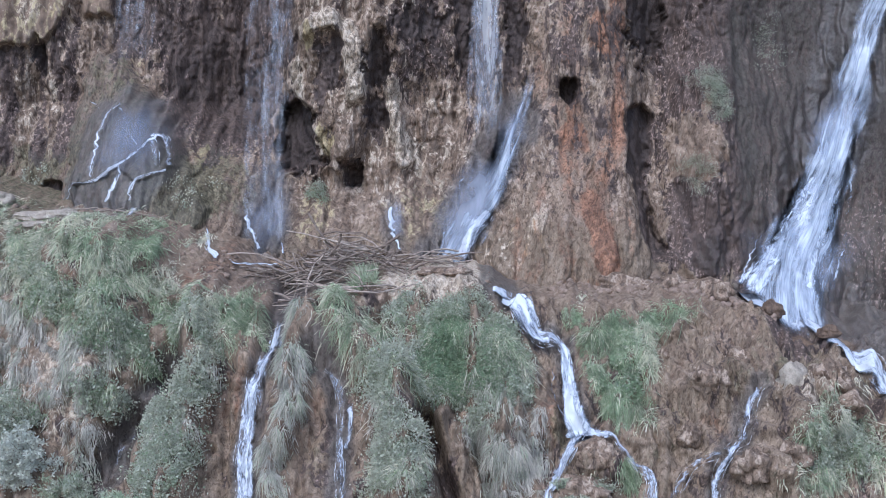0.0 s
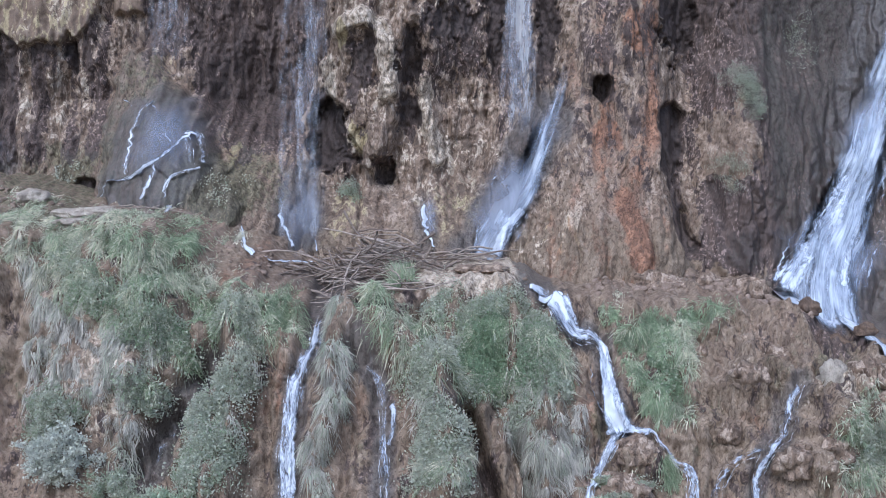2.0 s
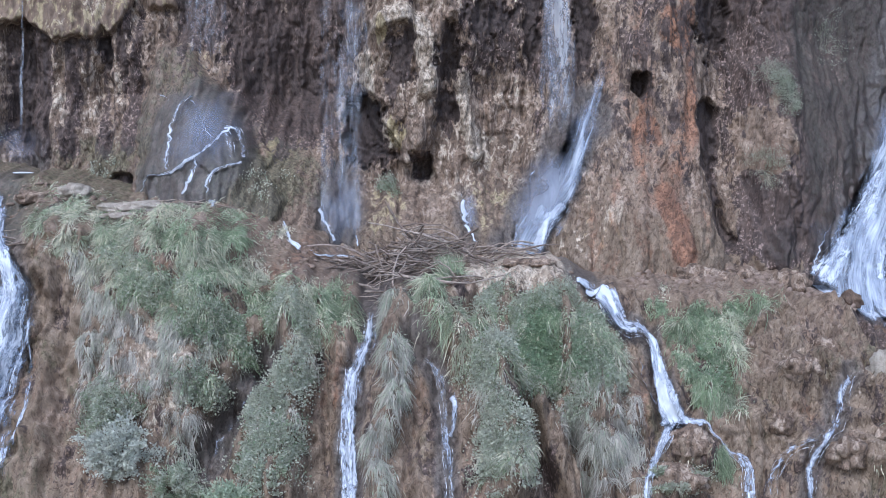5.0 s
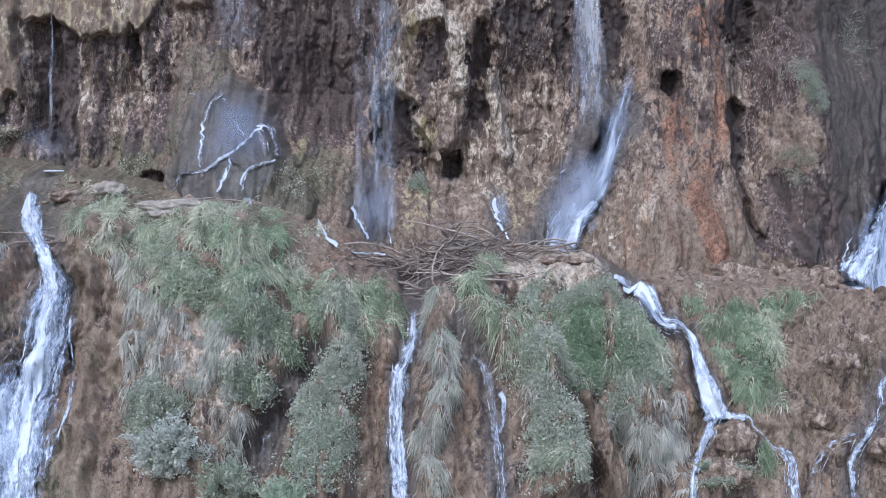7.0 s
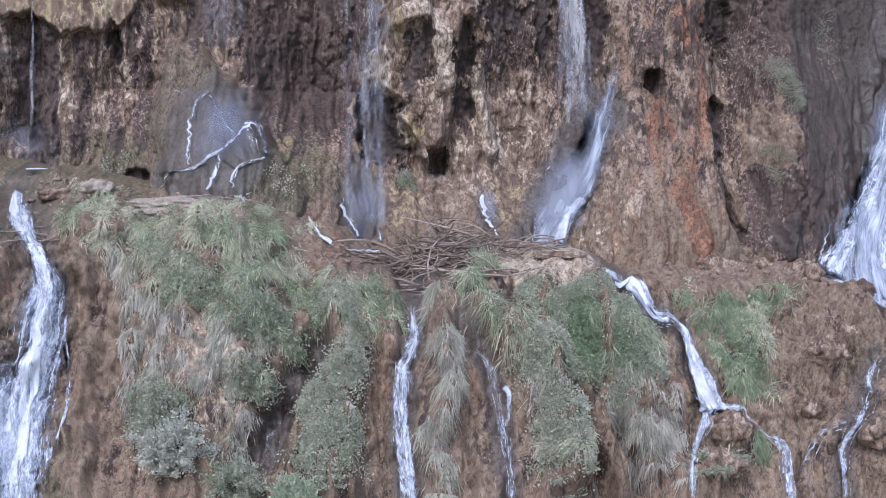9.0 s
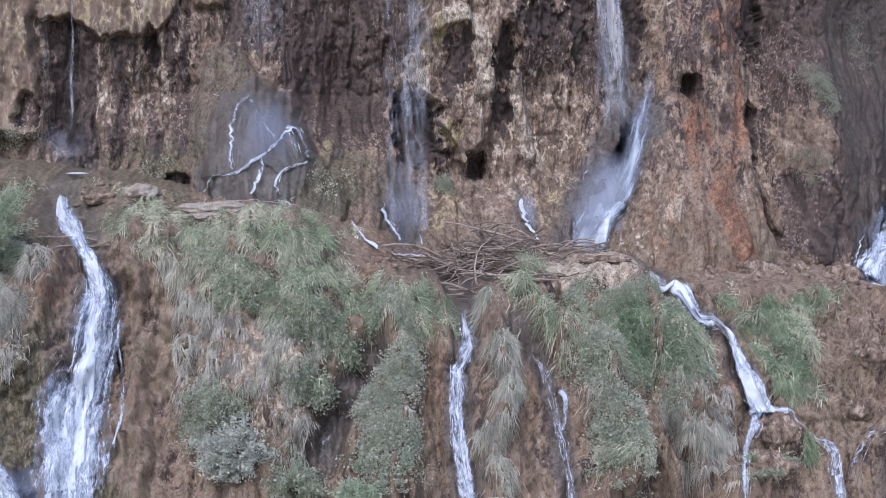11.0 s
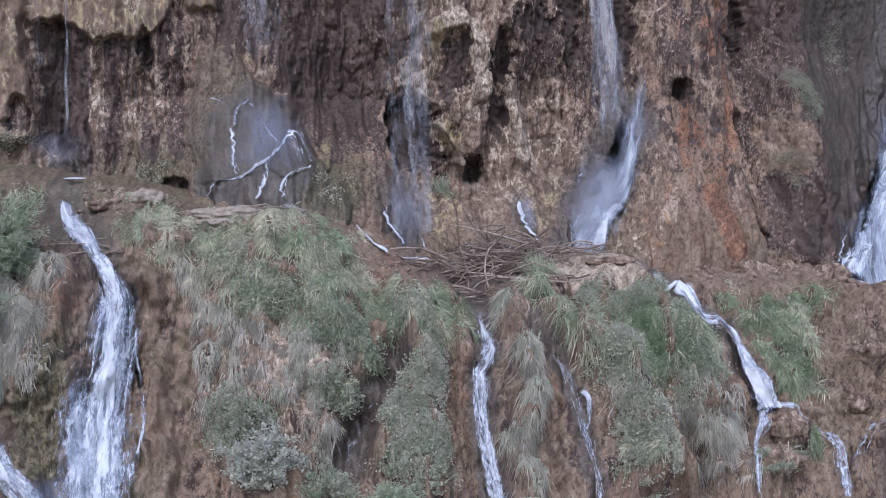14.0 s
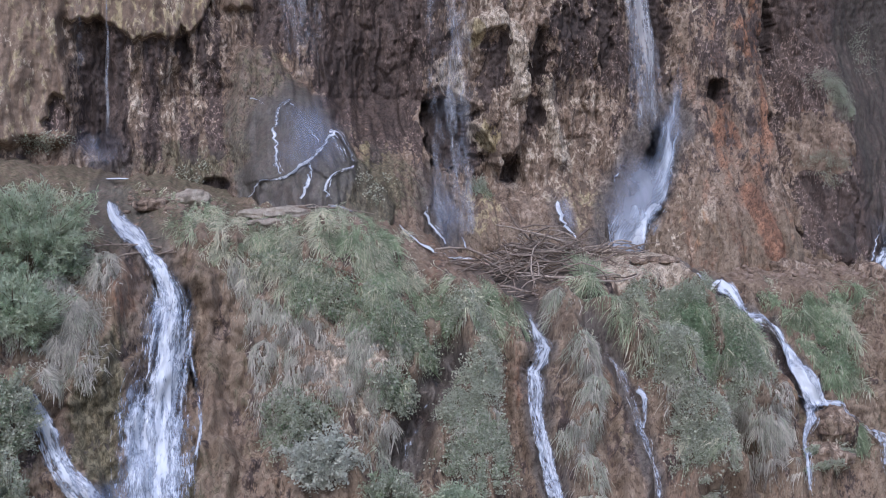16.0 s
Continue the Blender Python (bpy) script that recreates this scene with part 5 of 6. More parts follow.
def grass(label, ovals, length=0.45, green=0.4, droop=1.35, width=0.0072, per_tuft=14, name="grass", upright=0.35, skin=None):
    """Hanging blades in tufts. ovals: (x, z, rx, rz, tufts[, length, green])."""
    V, G, O = [], [], []
    for o in ovals:
        ln, gr = (o[5] if len(o) > 5 else length), (o[6] if len(o) > 6 else green)
        x, z, tuft = spots(o[:5], per_tuft, 0.055, 2.9)
        p, n = on_lower(x, z)
        p = p + n * (0.24 * np.maximum(fbm(x * 2.4, z * 2.0, 2, 3) + 0.08, 0))[:, None]
        m = len(x)
        k = tuft.max() + 1
        tl, ta = (0.55 + 0.9 * RNG.rand(k))[tuft], RNG.randn(k, 3)[tuft] * 0.42
        d = n * (0.55 if upright > 0.15 else 0.32) + np.array([0, -0.1, upright - 0.25]) + 1.15 * ta + 0.24 * RNG.randn(m, 3)
        d /= np.linalg.norm(d, axis=1, keepdims=True)
        L = 0.26 * ln * tl * (0.45 + 0.8 * RNG.rand(m))
        g = droop * (0.6 + 0.8 * RNG.rand(m))
        side = np.cross(d, np.array([0, -1.0, 0.15]) + 0.5 * RNG.randn(m, 3))
        side /= np.linalg.norm(side, axis=1, keepdims=True) + 1e-9
        curl = 0.45 * RNG.randn(k, 3)[tuft] + 0.16 * RNG.randn(m, 3)
        rows = []
        for s, wd in ((0, 0.8), (0.5, 1.0), (1.0, 0.12)):
            q = p - 0.03 * n + d * (L * s)[:, None]
            q[:, 2] -= L * g * s * s
            q = q + curl * (L * s * s)[:, None]
            w = side * (width * wd * (0.7 + 0.6 * RNG.rand(m)))[:, None]
            rows += [q - w, q + w]
        V.append(np.stack(rows, 1).reshape(-1, 3))
        gg = np.clip(gr - 0.06 + 0.7 * fbm(x * 1.3, z * 1.6, 3, 1) + 0.3 * RNG.randn(k)[tuft] + 0.05 * RNG.randn(m), 0, 1)
        G.append(np.repeat(gg, 6))
        # darker where the mounds dip, as painted shade, and by chance per tuft
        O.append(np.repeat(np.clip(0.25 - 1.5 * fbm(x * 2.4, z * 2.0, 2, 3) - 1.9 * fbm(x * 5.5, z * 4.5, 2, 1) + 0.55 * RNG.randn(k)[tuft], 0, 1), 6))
    V, G = np.concatenate(V), np.concatenate(G)
    base = np.arange(len(V) // 6) * 6
    F = np.concatenate([np.stack([base + a, base + a + 1, base + a + 3, base + a + 2], 1) for a in (0, 2)])
    me = mesh_of(name, V, F, skin or GRASS)
    paint(me, "green", G)
    paint(me, "tuft_shade", np.concatenate(O))
    return tagged(new(name, me), label, "grass", kind="stuff")


def leaf_quads(p, d, side, ln, wd):
    """Folded leaves from p along d."""
    up = np.cross(side, d)
    return np.stack([p, p + d * (ln * 0.5)[:, None] - side * wd[:, None] + up * (wd * 0.3)[:, None], p + d * ln[:, None],
                     p + d * (ln * 0.5)[:, None] + side * wd[:, None] + up * (wd * 0.3)[:, None]], 1)


def unit(v):
    return v / (np.linalg.norm(v, axis=-1, keepdims=True) + 1e-9)


def herbs(label, ovals, leaf=0.042, green=0.35, per_tuft=42, depth=0.16, where="lower", name="low_plants", slim=0.34):
    """Cushions of small leaves. ovals: (x, z, rx, rz, cushions[, green])."""
    V, G = [], []
    for o in ovals:
        gr = o[5] if len(o) > 5 else green
        x, z, tuft = spots(o[:5], per_tuft, 0.075)
        if where == "lower":
            p, n = on_lower(x, z)
        else:
            p = on_upper(x, z)
            n = np.tile(np.array([0, -1.0, 0.1]), (len(p), 1))
        m = len(x)
        p = p + n * (depth * RNG.rand(m) ** 0.7)[:, None] + 0.03 * RNG.randn(m, 3)
        d = unit(n * 0.6 + np.array([0, -0.2, 0.25]) + 0.75 * RNG.randn(m, 3))
        side = unit(np.cross(d, RNG.randn(m, 3)))
        ln = leaf * (0.6 + 0.8 * RNG.rand(m))
        V.append(leaf_quads(p, d, side, ln, ln * slim).reshape(-1, 3))
        k = tuft.max() + 1
        G.append(np.repeat(np.clip(gr + 0.2 * RNG.randn(k)[tuft], 0, 1), 4))
    V, G = np.concatenate(V), np.concatenate(G)
    me = mesh_of(name, V, np.arange(len(V)).reshape(-1, 4), LEAF)
    paint(me, "green", G)
    return tagged(new(name, me), label, "low plants", kind="stuff")


def tube(points, radii, sides=5):
    """A tapered, bent tube."""
    p = np.asarray(points, float)
    t = unit(np.gradient(p, axis=0))
    a = unit(np.cross(t, np.array([0.31, 0.22, 0.93])))
    b = np.cross(t, a)
    ang = np.arange(sides) * 2 * math.pi / sides
    ring = a[:, None] * np.cos(ang)[None, :, None] + b[:, None] * np.sin(ang)[None, :, None]
    v = (p[:, None] + ring * np.asarray(radii)[:, None, None]).reshape(-1, 3)
    f = [(r * sides + k, r * sides + (k + 1) % sides, (r + 1) * sides + (k + 1) % sides, (r + 1) * sides + k) for r in range(len(p) - 1) for k in range(sides)]
    return v, np.array(f)


def shrub(label, centre, radii, stems=9, twigs=90, leaves=46, leaf=0.07, green=0.5, slim=0.2, foot=None, name="shrub", skin=None):
    """Stems from one foot, twigs out to an uneven crown, leaves along the twigs."""
    c, R = np.array(centre, float), np.array(radii, float)
    leaf, leaves = leaf * 0.78, int(leaves * 1.5)
    foot = np.array(foot if foot else (c[0], c[1] + R[1] * 0.8, c[2] - R[2] * 0.9), float)
    thing = tagged(new(name), label, "shrub")
    thing.location = foot
    ends = unit(RNG.randn(twigs, 3)) * (0.35 + 0.7 * RNG.rand(twigs, 1) ** 0.6)
    ends = ends * (1 + 0.5 * noise2(ends[:, 0:1] * 2.3 + centre[0], ends[:, 2:3] * 2.3 + centre[2], 2)) * R + c - foot
    verts, faces, k = [], [], 0
    heads = []
    for i in range(stems):
        e = unit(RNG.randn(3)) * R * 0.45 + c - foot
        s = np.linspace(0, 1, 6)[:, None]
        path = e * s + np.array([0, -0.1, 0.25]) * (s * (1 - s)) * R[2] + 0.03 * RNG.randn(6, 3) * s
        v, f = tube(path, np.linspace(0.022, 0.008, 6))
        verts.append(v), faces.append(f + k)
        k += len(v)
        heads.append(path)
    heads = np.concatenate(heads)
    P3, D3 = [], []
    for e in ends:
        h = heads[np.argmin(np.linalg.norm(heads - e * 0.7, axis=1))]
        s = np.linspace(0, 1, 5)[:, None]
        bend = 0.12 * RNG.randn(3)
        path = h + (e - h) * s + bend * s * (1 - s)
        v, f = tube(path, np.linspace(0.007, 0.002, 5), 3)
        verts.append(v), faces.append(f + k)
        k += len(v)
        q = 0.25 + 0.75 * RNG.rand(leaves, 1)
        P3.append(h + (e - h) * q + bend * q * (1 - q) + 0.035 * RNG.randn(leaves, 3))
        D3.append(unit(np.tile(unit(e - h), (leaves, 1)) * 0.6 + 0.7 * RNG.randn(leaves, 3) + np.array([0, -0.15, 0.15])))
    part("stem", mesh_of("stem", np.concatenate(verts), np.concatenate(faces), TWIG), thing, "thin brown woody stems")
    P3, D3 = np.concatenate(P3), np.concatenate(D3)
    ln = leaf * (0.6 + 0.8 * RNG.rand(len(P3)))
    me = mesh_of("foliage", leaf_quads(P3, D3, unit(np.cross(D3, RNG.randn(len(P3), 3))), ln, ln * slim).reshape(-1, 3), np.arange(4 * len(P3)).reshape(-1, 4), skin or LEAF)
    paint(me, "green", np.repeat(np.clip(green + 0.18 * np.repeat(RNG.randn(twigs), leaves), 0, 1), 4))
    part("foliage", me, thing)
    return thing


grass("long pale grass drooping over the edge of the ledge", [
    (-8.4, 8.0, 0.7, 0.28, 260, 0.5, 0.45), (-7.3, 7.9, 0.8, 0.35, 330, 0.5, 0.4), (-6.2, 7.85, 0.6, 0.25, 220, 0.5, 0.6), (-6.9, 7.3, 1.0, 0.35, 330, 0.5, 0.4),
    (-5.5, 7.35, 0.45, 0.3, 160, 0.6, 0.25), (-8.2, 7.35, 0.7, 0.35, 200, 0.5, 0.3), (-9.2, 7.9, 0.35, 0.25, 90, 0.45, 0.4)])
grass("green long-leaved grass on the bulging slope", [
    (-6.2, 6.95, 0.55, 0.4, 240, 0.55, 0.85), (-6.7, 6.65, 0.5, 0.3, 130, 0.42, 0.6), (-5.9, 6.5, 0.5, 0.35, 120, 0.5, 0.6), (-5.3, 6.5, 0.4, 0.35, 190, 0.42, 0.7), (-5.6, 6.1, 0.4, 0.35, 190, 0.38, 0.6), (-6.1, 5.6, 0.35, 0.4, 110, 0.34, 0.5), (-7.8, 6.8, 0.4, 0.3, 60, 0.35, 0.5)])
grass("green grass hanging over the lip beside the stream", [
    (-4.5, 6.75, 0.65, 0.22, 260, 0.55, 0.7), (-3.85, 6.55, 0.35, 0.25, 170, 0.55, 0.65), (-4.6, 6.3, 0.5, 0.3, 150, 0.5, 0.6), (-4.75, 5.9, 0.3, 0.5, 110, 0.4, 0.5), (-3.75, 6.2, 0.2, 0.2, 50, 0.4, 0.4)])
grass("straw-coloured grass hanging between two streams", [
    (-2.75, 6.5, 0.33, 0.25, 170, 0.5, 0.5), (-2.7, 6.0, 0.22, 0.45, 130, 0.42, 0.4), (-2.72, 5.3, 0.18, 0.4, 80, 0.36, 0.35), (-2.98, 4.5, 0.2, 0.4, 120, 0.34, 0.6), (-3.0, 3.8, 0.24, 0.4, 120, 0.34, 0.65)], droop=1.6, upright=-0.15, width=0.006, skin=THATCH)
grass("thick drooping grass on a slanting ridge", [
    (-2.0, 6.6, 0.4, 0.25, 190, 0.55, 0.65), (-1.5, 6.25, 0.45, 0.3, 240, 0.6, 0.65), (-1.1, 5.8, 0.4, 0.3, 200, 0.55, 0.55), (-0.75, 5.35, 0.33, 0.3, 150, 0.5, 0.5), (-0.65, 4.7, 0.3, 0.4, 90, 0.4, 0.4), (-0.8, 4.1, 0.45, 0.45, 100, 0.4, 0.45)])
grass("dense grey-green grass over the rounded slope", [
    (-0.6, 6.62, 0.45, 0.25, 230, 0.42, 0.6), (0.1, 6.38, 0.6, 0.26, 280, 0.42, 0.6), (0.75, 6.15, 0.55, 0.3, 260, 0.42, 0.55), (-0.2, 6.0, 0.5, 0.35, 220, 0.42, 0.6), (0.4, 5.6, 0.55, 0.4, 240, 0.42, 0.6),
    (1.25, 5.75, 0.4, 0.4, 200, 0.6, 0.45), (0.0, 5.4, 0.35, 0.4, 130, 0.5, 0.7)])
grass("long dry grey grass hanging in beards", [
    (0.95, 5.2, 0.5, 0.35, 220, 0.4, 0.3), (1.35, 4.85, 0.42, 0.4, 260, 0.4, 0.25), (0.95, 4.5, 0.35, 0.4, 210, 0.4, 0.2), (1.3, 4.2, 0.35, 0.45, 210, 0.4, 0.2), (1.1, 3.6, 0.4, 0.3, 110, 0.5, 0.1), (1.7, 3.9, 0.2, 0.5, 80, 0.5, 0.1), (0.55, 4.85, 0.2, 0.35, 60, 0.6, 0.3)],
    droop=1.7, upright=-0.3, width=0.006, skin=THATCH)
grass("fresh green grass beside the stepped stream", [
    (3.1, 6.2, 0.5, 0.25, 260, 0.46, 1.0), (3.6, 6.25, 0.45, 0.25, 220, 0.46, 0.95), (3.2, 5.7, 0.5, 0.35, 280, 0.46, 1.0), (3.45, 5.2, 0.42, 0.4, 210, 0.46, 0.9), (4.2, 6.5, 0.3, 0.2, 90, 0.4, 0.95), (3.95, 5.9, 0.3, 0.5, 90, 0.5, 0.4), (3.7, 4.85, 0.3, 0.25, 50, 0.4, 0.5),
    (2.6, 6.55, 0.25, 0.07, 45, 0.3, 0.75)])
grass("green grass tufts by the boulders of the ledge", [(4.55, 6.62, 0.35, 0.14, 110, 0.35, 0.8), (5.0, 6.7, 0.2, 0.08, 50, 0.3, 0.8), (4.3, 6.4, 0.2, 0.15, 40, 0.35, 0.6)])
grass("pale green grass over the low rock", [(6.6, 4.75, 0.35, 0.25, 110, 0.4, 0.7), (7.4, 4.6, 0.6, 0.4, 150, 0.45, 0.45), (6.9, 4.0, 0.6, 0.4, 140, 0.45, 0.4), (8.0, 4.2, 0.6, 0.6, 120, 0.45, 0.4), (7.4, 5.1, 0.5, 0.2, 50, 0.3, 0.2)])
grass("grass and moss on the boulder in the stream", [(3.3, 3.9, 0.22, 0.25, 60, 0.35, 0.75), (3.5, 3.75, 0.12, 0.3, 40, 0.4, 0.8), (2.4, 3.55, 0.5, 0.2, 90, 0.3, 0.4)])
grass("dry grey-mauve thatch hanging on the slope", [
    (-8.45, 6.3, 0.35, 0.8, 220, 0.3, 0.2), (-7.7, 6.3, 0.6, 0.5, 300, 0.28, 0.12), (-6.9, 6.0, 0.5, 0.55, 250, 0.26, 0.05), (-7.7, 5.5, 0.6, 0.5, 260, 0.26, 0.05), (-6.8, 5.3, 0.45, 0.5, 220, 0.26, 0.1), (-8.4, 5.1, 0.35, 0.7, 160, 0.28, 0.3),
    (-6.2, 5.9, 0.4, 0.5, 190, 0.28, 0.5), (-6.5, 4.6, 0.4, 0.4, 160, 0.28, 0.3), (-5.8, 5.4, 0.25, 0.35, 80, 0.28, 0.5), (-8.9, 7.3, 0.25, 0.5, 80, 0.45, 0.3)], droop=1.6, upright=-0.15, width=0.006, skin=THATCH)
grass("dry grey thatch under the bush beside the broad fall", [
    (-11.6, 7.5, 0.35, 0.4, 190, 0.4, 0.35), (-11.8, 6.7, 0.4, 0.5, 300, 0.42, 0.12), (-12.3, 6.5, 0.5, 0.6, 300, 0.42, 0.25), (-12.0, 5.9, 0.5, 0.25, 150, 0.4, 0.3), (-12.6, 7.4, 0.6, 0.4, 170, 0.5, 0.45), (-13.4, 6.8, 0.6, 0.8, 180, 0.5, 0.4), (-11.9, 8.1, 0.3, 0.25, 90, 0.4, 0.4)], droop=1.6, upright=0.2, skin=THATCH)
grass("fresh green tuft of grass beside the driftwood", [(-1.62, 7.12, 0.2, 0.05, 90, 0.75, 0.95), (-1.5, 7.2, 0.18, 0.05, 70, 0.75, 0.95)], droop=0.5, upright=1.2)
grass("short grass along the ledge", [
    (-7.0, 8.3, 0.8, 0.14, 190, 0.55, 0.4), (-8.8, 8.35, 0.7, 0.14, 190, 0.5, 0.35), (-10.0, 8.25, 0.4, 0.15, 100, 0.45, 0.35), (-9.6, 8.62, 0.6, 0.08, 60, 0.3, 0.5), (-6.1, 8.2, 0.5, 0.12, 70, 0.4, 0.5), (-5.4, 7.9, 0.3, 0.12, 40, 0.35, 0.25),
    (-9.9, 8.45, 0.5, 0.12, 60, 0.25, 0.35), (-9.6, 8.6, 0.9, 0.1, 120, 0.35, 0.35), (-11.0, 8.75, 0.6, 0.12, 80, 0.3, 0.3), (-8.7, 8.6, 0.5, 0.05, 60, 0.3, 0.3), (-10.6, 8.6, 0.4, 0.1, 50, 0.22, 0.3), (-12.6, 8.9, 0.5, 0.2, 80, 0.35, 0.4), (-8.0, 8.35, 0.8, 0.06, 60, 0.25, 0.4), (3.2, 6.75, 0.5, 0.05, 30, 0.2, 0.5)])

herbs("grey-green leafy cushions on the slope", [
    (-4.95, 5.75, 0.3, 0.4, 120, 0.2), (-5.05, 5.1, 0.35, 0.4, 120, 0.15), (-4.8, 4.4, 0.35, 0.35, 100, 0.4), (-5.2, 4.2, 0.4, 0.3, 90, 0.3), (-0.9, 5.3, 0.3, 0.25, 90, 0.15), (-0.75, 4.6, 0.3, 0.3, 80, 0.25),
    (-1.0, 4.0, 0.3, 0.3, 70, 0.3), (-0.6, 6.2, 0.3, 0.25, 80, 0.2)])
herbs("pale leafy cushions covering the lobes of the slope", [
    (-4.72, 6.2, 0.34, 0.35, 170, 0.3), (-4.65, 5.5, 0.34, 0.45, 190, 0.15), (-4.95, 4.9, 0.36, 0.4, 170, 0.2), (-4.85, 4.1, 0.4, 0.5, 200, 0.35), (-0.95, 5.35, 0.36, 0.26, 170, 0.05), (-0.78, 4.5, 0.34, 0.5, 190, 0.15), (-0.85, 3.7, 0.4, 0.4, 170, 0.25)])
herbs("grey-green small-leaved mat over the rounded slope", [
    (-0.6, 6.75, 0.5, 0.3, 190, 0.3), (0.2, 6.55, 0.6, 0.2, 170, 0.4), (0.8, 5.95, 0.42, 0.3, 190, 0.6), (0.1, 5.9, 0.5, 0.4, 220, 0.9), (0.5, 5.3, 0.5, 0.4, 200, 0.75), (1.2, 5.3, 0.35, 0.45, 170, 0.45), (2.5, 3.45, 0.5, 0.22, 130, 0.3), (7.2, 4.4, 0.7, 0.45, 170, 0.3)], 0.036, per_tuft=50)
grass("fine dry fibres hanging among the leafy cushions", [
    (-4.7, 5.8, 0.35, 0.6, 140, 0.3, 0.35), (-4.9, 4.7, 0.4, 0.6, 150, 0.3, 0.3), (-0.85, 4.9, 0.35, 0.5, 110, 0.3, 0.3), (-0.85, 4.0, 0.4, 0.5, 120, 0.3, 0.3), (0.3, 5.6, 0.8, 0.5, 150, 0.3, 0.5), (1.4, 5.2, 0.35, 0.5, 90, 0.34, 0.3)], droop=1.6, upright=-0.15, width=0.006, skin=THATCH)
herbs("dark leafy plants hanging in the grass", [
    (0.2, 5.8, 0.45, 0.4, 150, 1.0), (0.95, 5.6, 0.4, 0.35, 110, 0.6), (1.35, 5.25, 0.25, 0.4, 80, 0.4), (-0.1, 5.0, 0.25, 0.3, 60, 0.2), (0.55, 5.0, 0.3, 0.3, 70, 0.3), (1.0, 6.2, 0.4, 0.15, 70, 0.4), (-0.5, 6.6, 0.3, 0.12, 60, 0.25)], 0.05, per_tuft=60)
herbs("sparse leafy plants on the slope", [
    (-6.3, 6.3, 0.6, 0.4, 110, 0.5), (-5.7, 6.2, 0.45, 0.45, 150, 0.4), (-6.2, 5.3, 0.35, 0.4, 90, 0.3), (-8.0, 5.0, 0.5, 0.35, 90, 0.4), (-7.2, 6.9, 0.7, 0.3, 110, 0.5), (-5.6, 6.0, 0.35, 0.5, 90, 0.5), (-7.9, 7.4, 0.6, 0.3, 80, 0.4), (-8.3, 4.4, 0.3, 0.5, 50, 0.5), (-6.0, 4.9, 0.3, 0.4, 50, 0.45),
    (7.3, 4.3, 0.7, 0.4, 100, 0.3), (2.3, 3.45, 0.4, 0.15, 40, 0.3), (3.4, 5.5, 0.4, 0.4, 60, 0.7)], 0.05)
herbs("green plants clinging to the upper wall", [(6.15, 11.4, 0.3, 0.35, 110, 0.35), (5.75, 9.3, 0.3, 0.45, 90, 0.25), (6.35, 10.9, 0.2, 0.45, 60, 0.35), (7.9, 12.2, 0.5, 0.8, 40, 0.3)], 0.05, where="upper", depth=0.14, slim=0.1)
herbs("low green plants at the foot of the wall", [(-2.95, 8.85, 0.28, 0.22, 26, 0.4), (-9.7, 9.2, 0.8, 0.25, 14, 0.1), (-5.7, 8.8, 0.5, 0.5, 16, 0.1), (-12.9, 9.9, 0.5, 0.2, 30, 0.2)], 0.045, where="upper", depth=0.12)

shrub("pale silvery shrub hanging on the slope", (-7.65, 19.4, 4.35), (0.74, 0.45, 0.58), 9, 190, 50, 0.065, -0.1, 0.3, skin=SILVER)
shrub("green shrub above the silvery one", (-7.85, 19.95, 5.0), (0.55, 0.4, 0.42), 8, 80, 40, 0.06, 0.4, 0.28)
shrub("bright green bush at the foot of the slope", (-5.5, 18.2, 3.75), (0.62, 0.5, 0.42), 8, 130, 50, 0.09, 0.3, 0.12, skin=FRESH)
shrub("green bush on the wet slope", (-6.5, 18.85, 3.85), (0.6, 0.45, 0.45), 8, 100, 46, 0.065, 0.45, 0.22)
shrub("large feathery green bush on the ledge", (-12.75, 21.6, 8.2), (1.4, 0.85, 1.05), 12, 420, 60, 0.12, 0.25, 0.085, skin=FRESH)
shrub("feathery green bush below the ledge", (-12.85, 20.65, 7.05), (1.05, 0.65, 0.75), 10, 230, 56, 0.12, 0.25, 0.085, skin=FRESH)
shrub("leafy green bush beside the thin stream", (-12.85, 19.8, 5.3), (0.55, 0.5, 0.75), 10, 150, 50, 0.075, 0.38, 0.24)
shrub("leafy green bush low on the slope", (-13.0, 19.2, 4.2), (0.65, 0.5, 0.8), 10, 150, 50, 0.075, 0.38, 0.22)


# ---- driftwood, boulders and stones ----
def stick_mesh(seed, length, thick):
    """A bent, tapered branch lying along x."""
    r = np.random.RandomState(seed)
    s = np.linspace(-0.5, 0.5, 6)
    p = np.stack([s * length, 0.10 * length * r.randn() * (0.25 - s * s) * 4 + 0.012 * r.randn(6) * length, 0.05 * length * r.randn() * (0.25 - s * s) * 4 + 0.01 * r.randn(6) * length], 1)
    v, f = tube(p, thick * np.linspace(1, 0.4, 6) * (1 + 0.15 * r.randn(6)), 5)
    return mesh_of("branch", v, f, WOOD)


STICKS = [stick_mesh(k, (0.7, 1.0, 1.4, 1.9, 0.5, 1.2)[k % 6], (0.012, 0.016, 0.022, 0.03, 0.011, 0.019)[k % 6]) for k in range(18)]


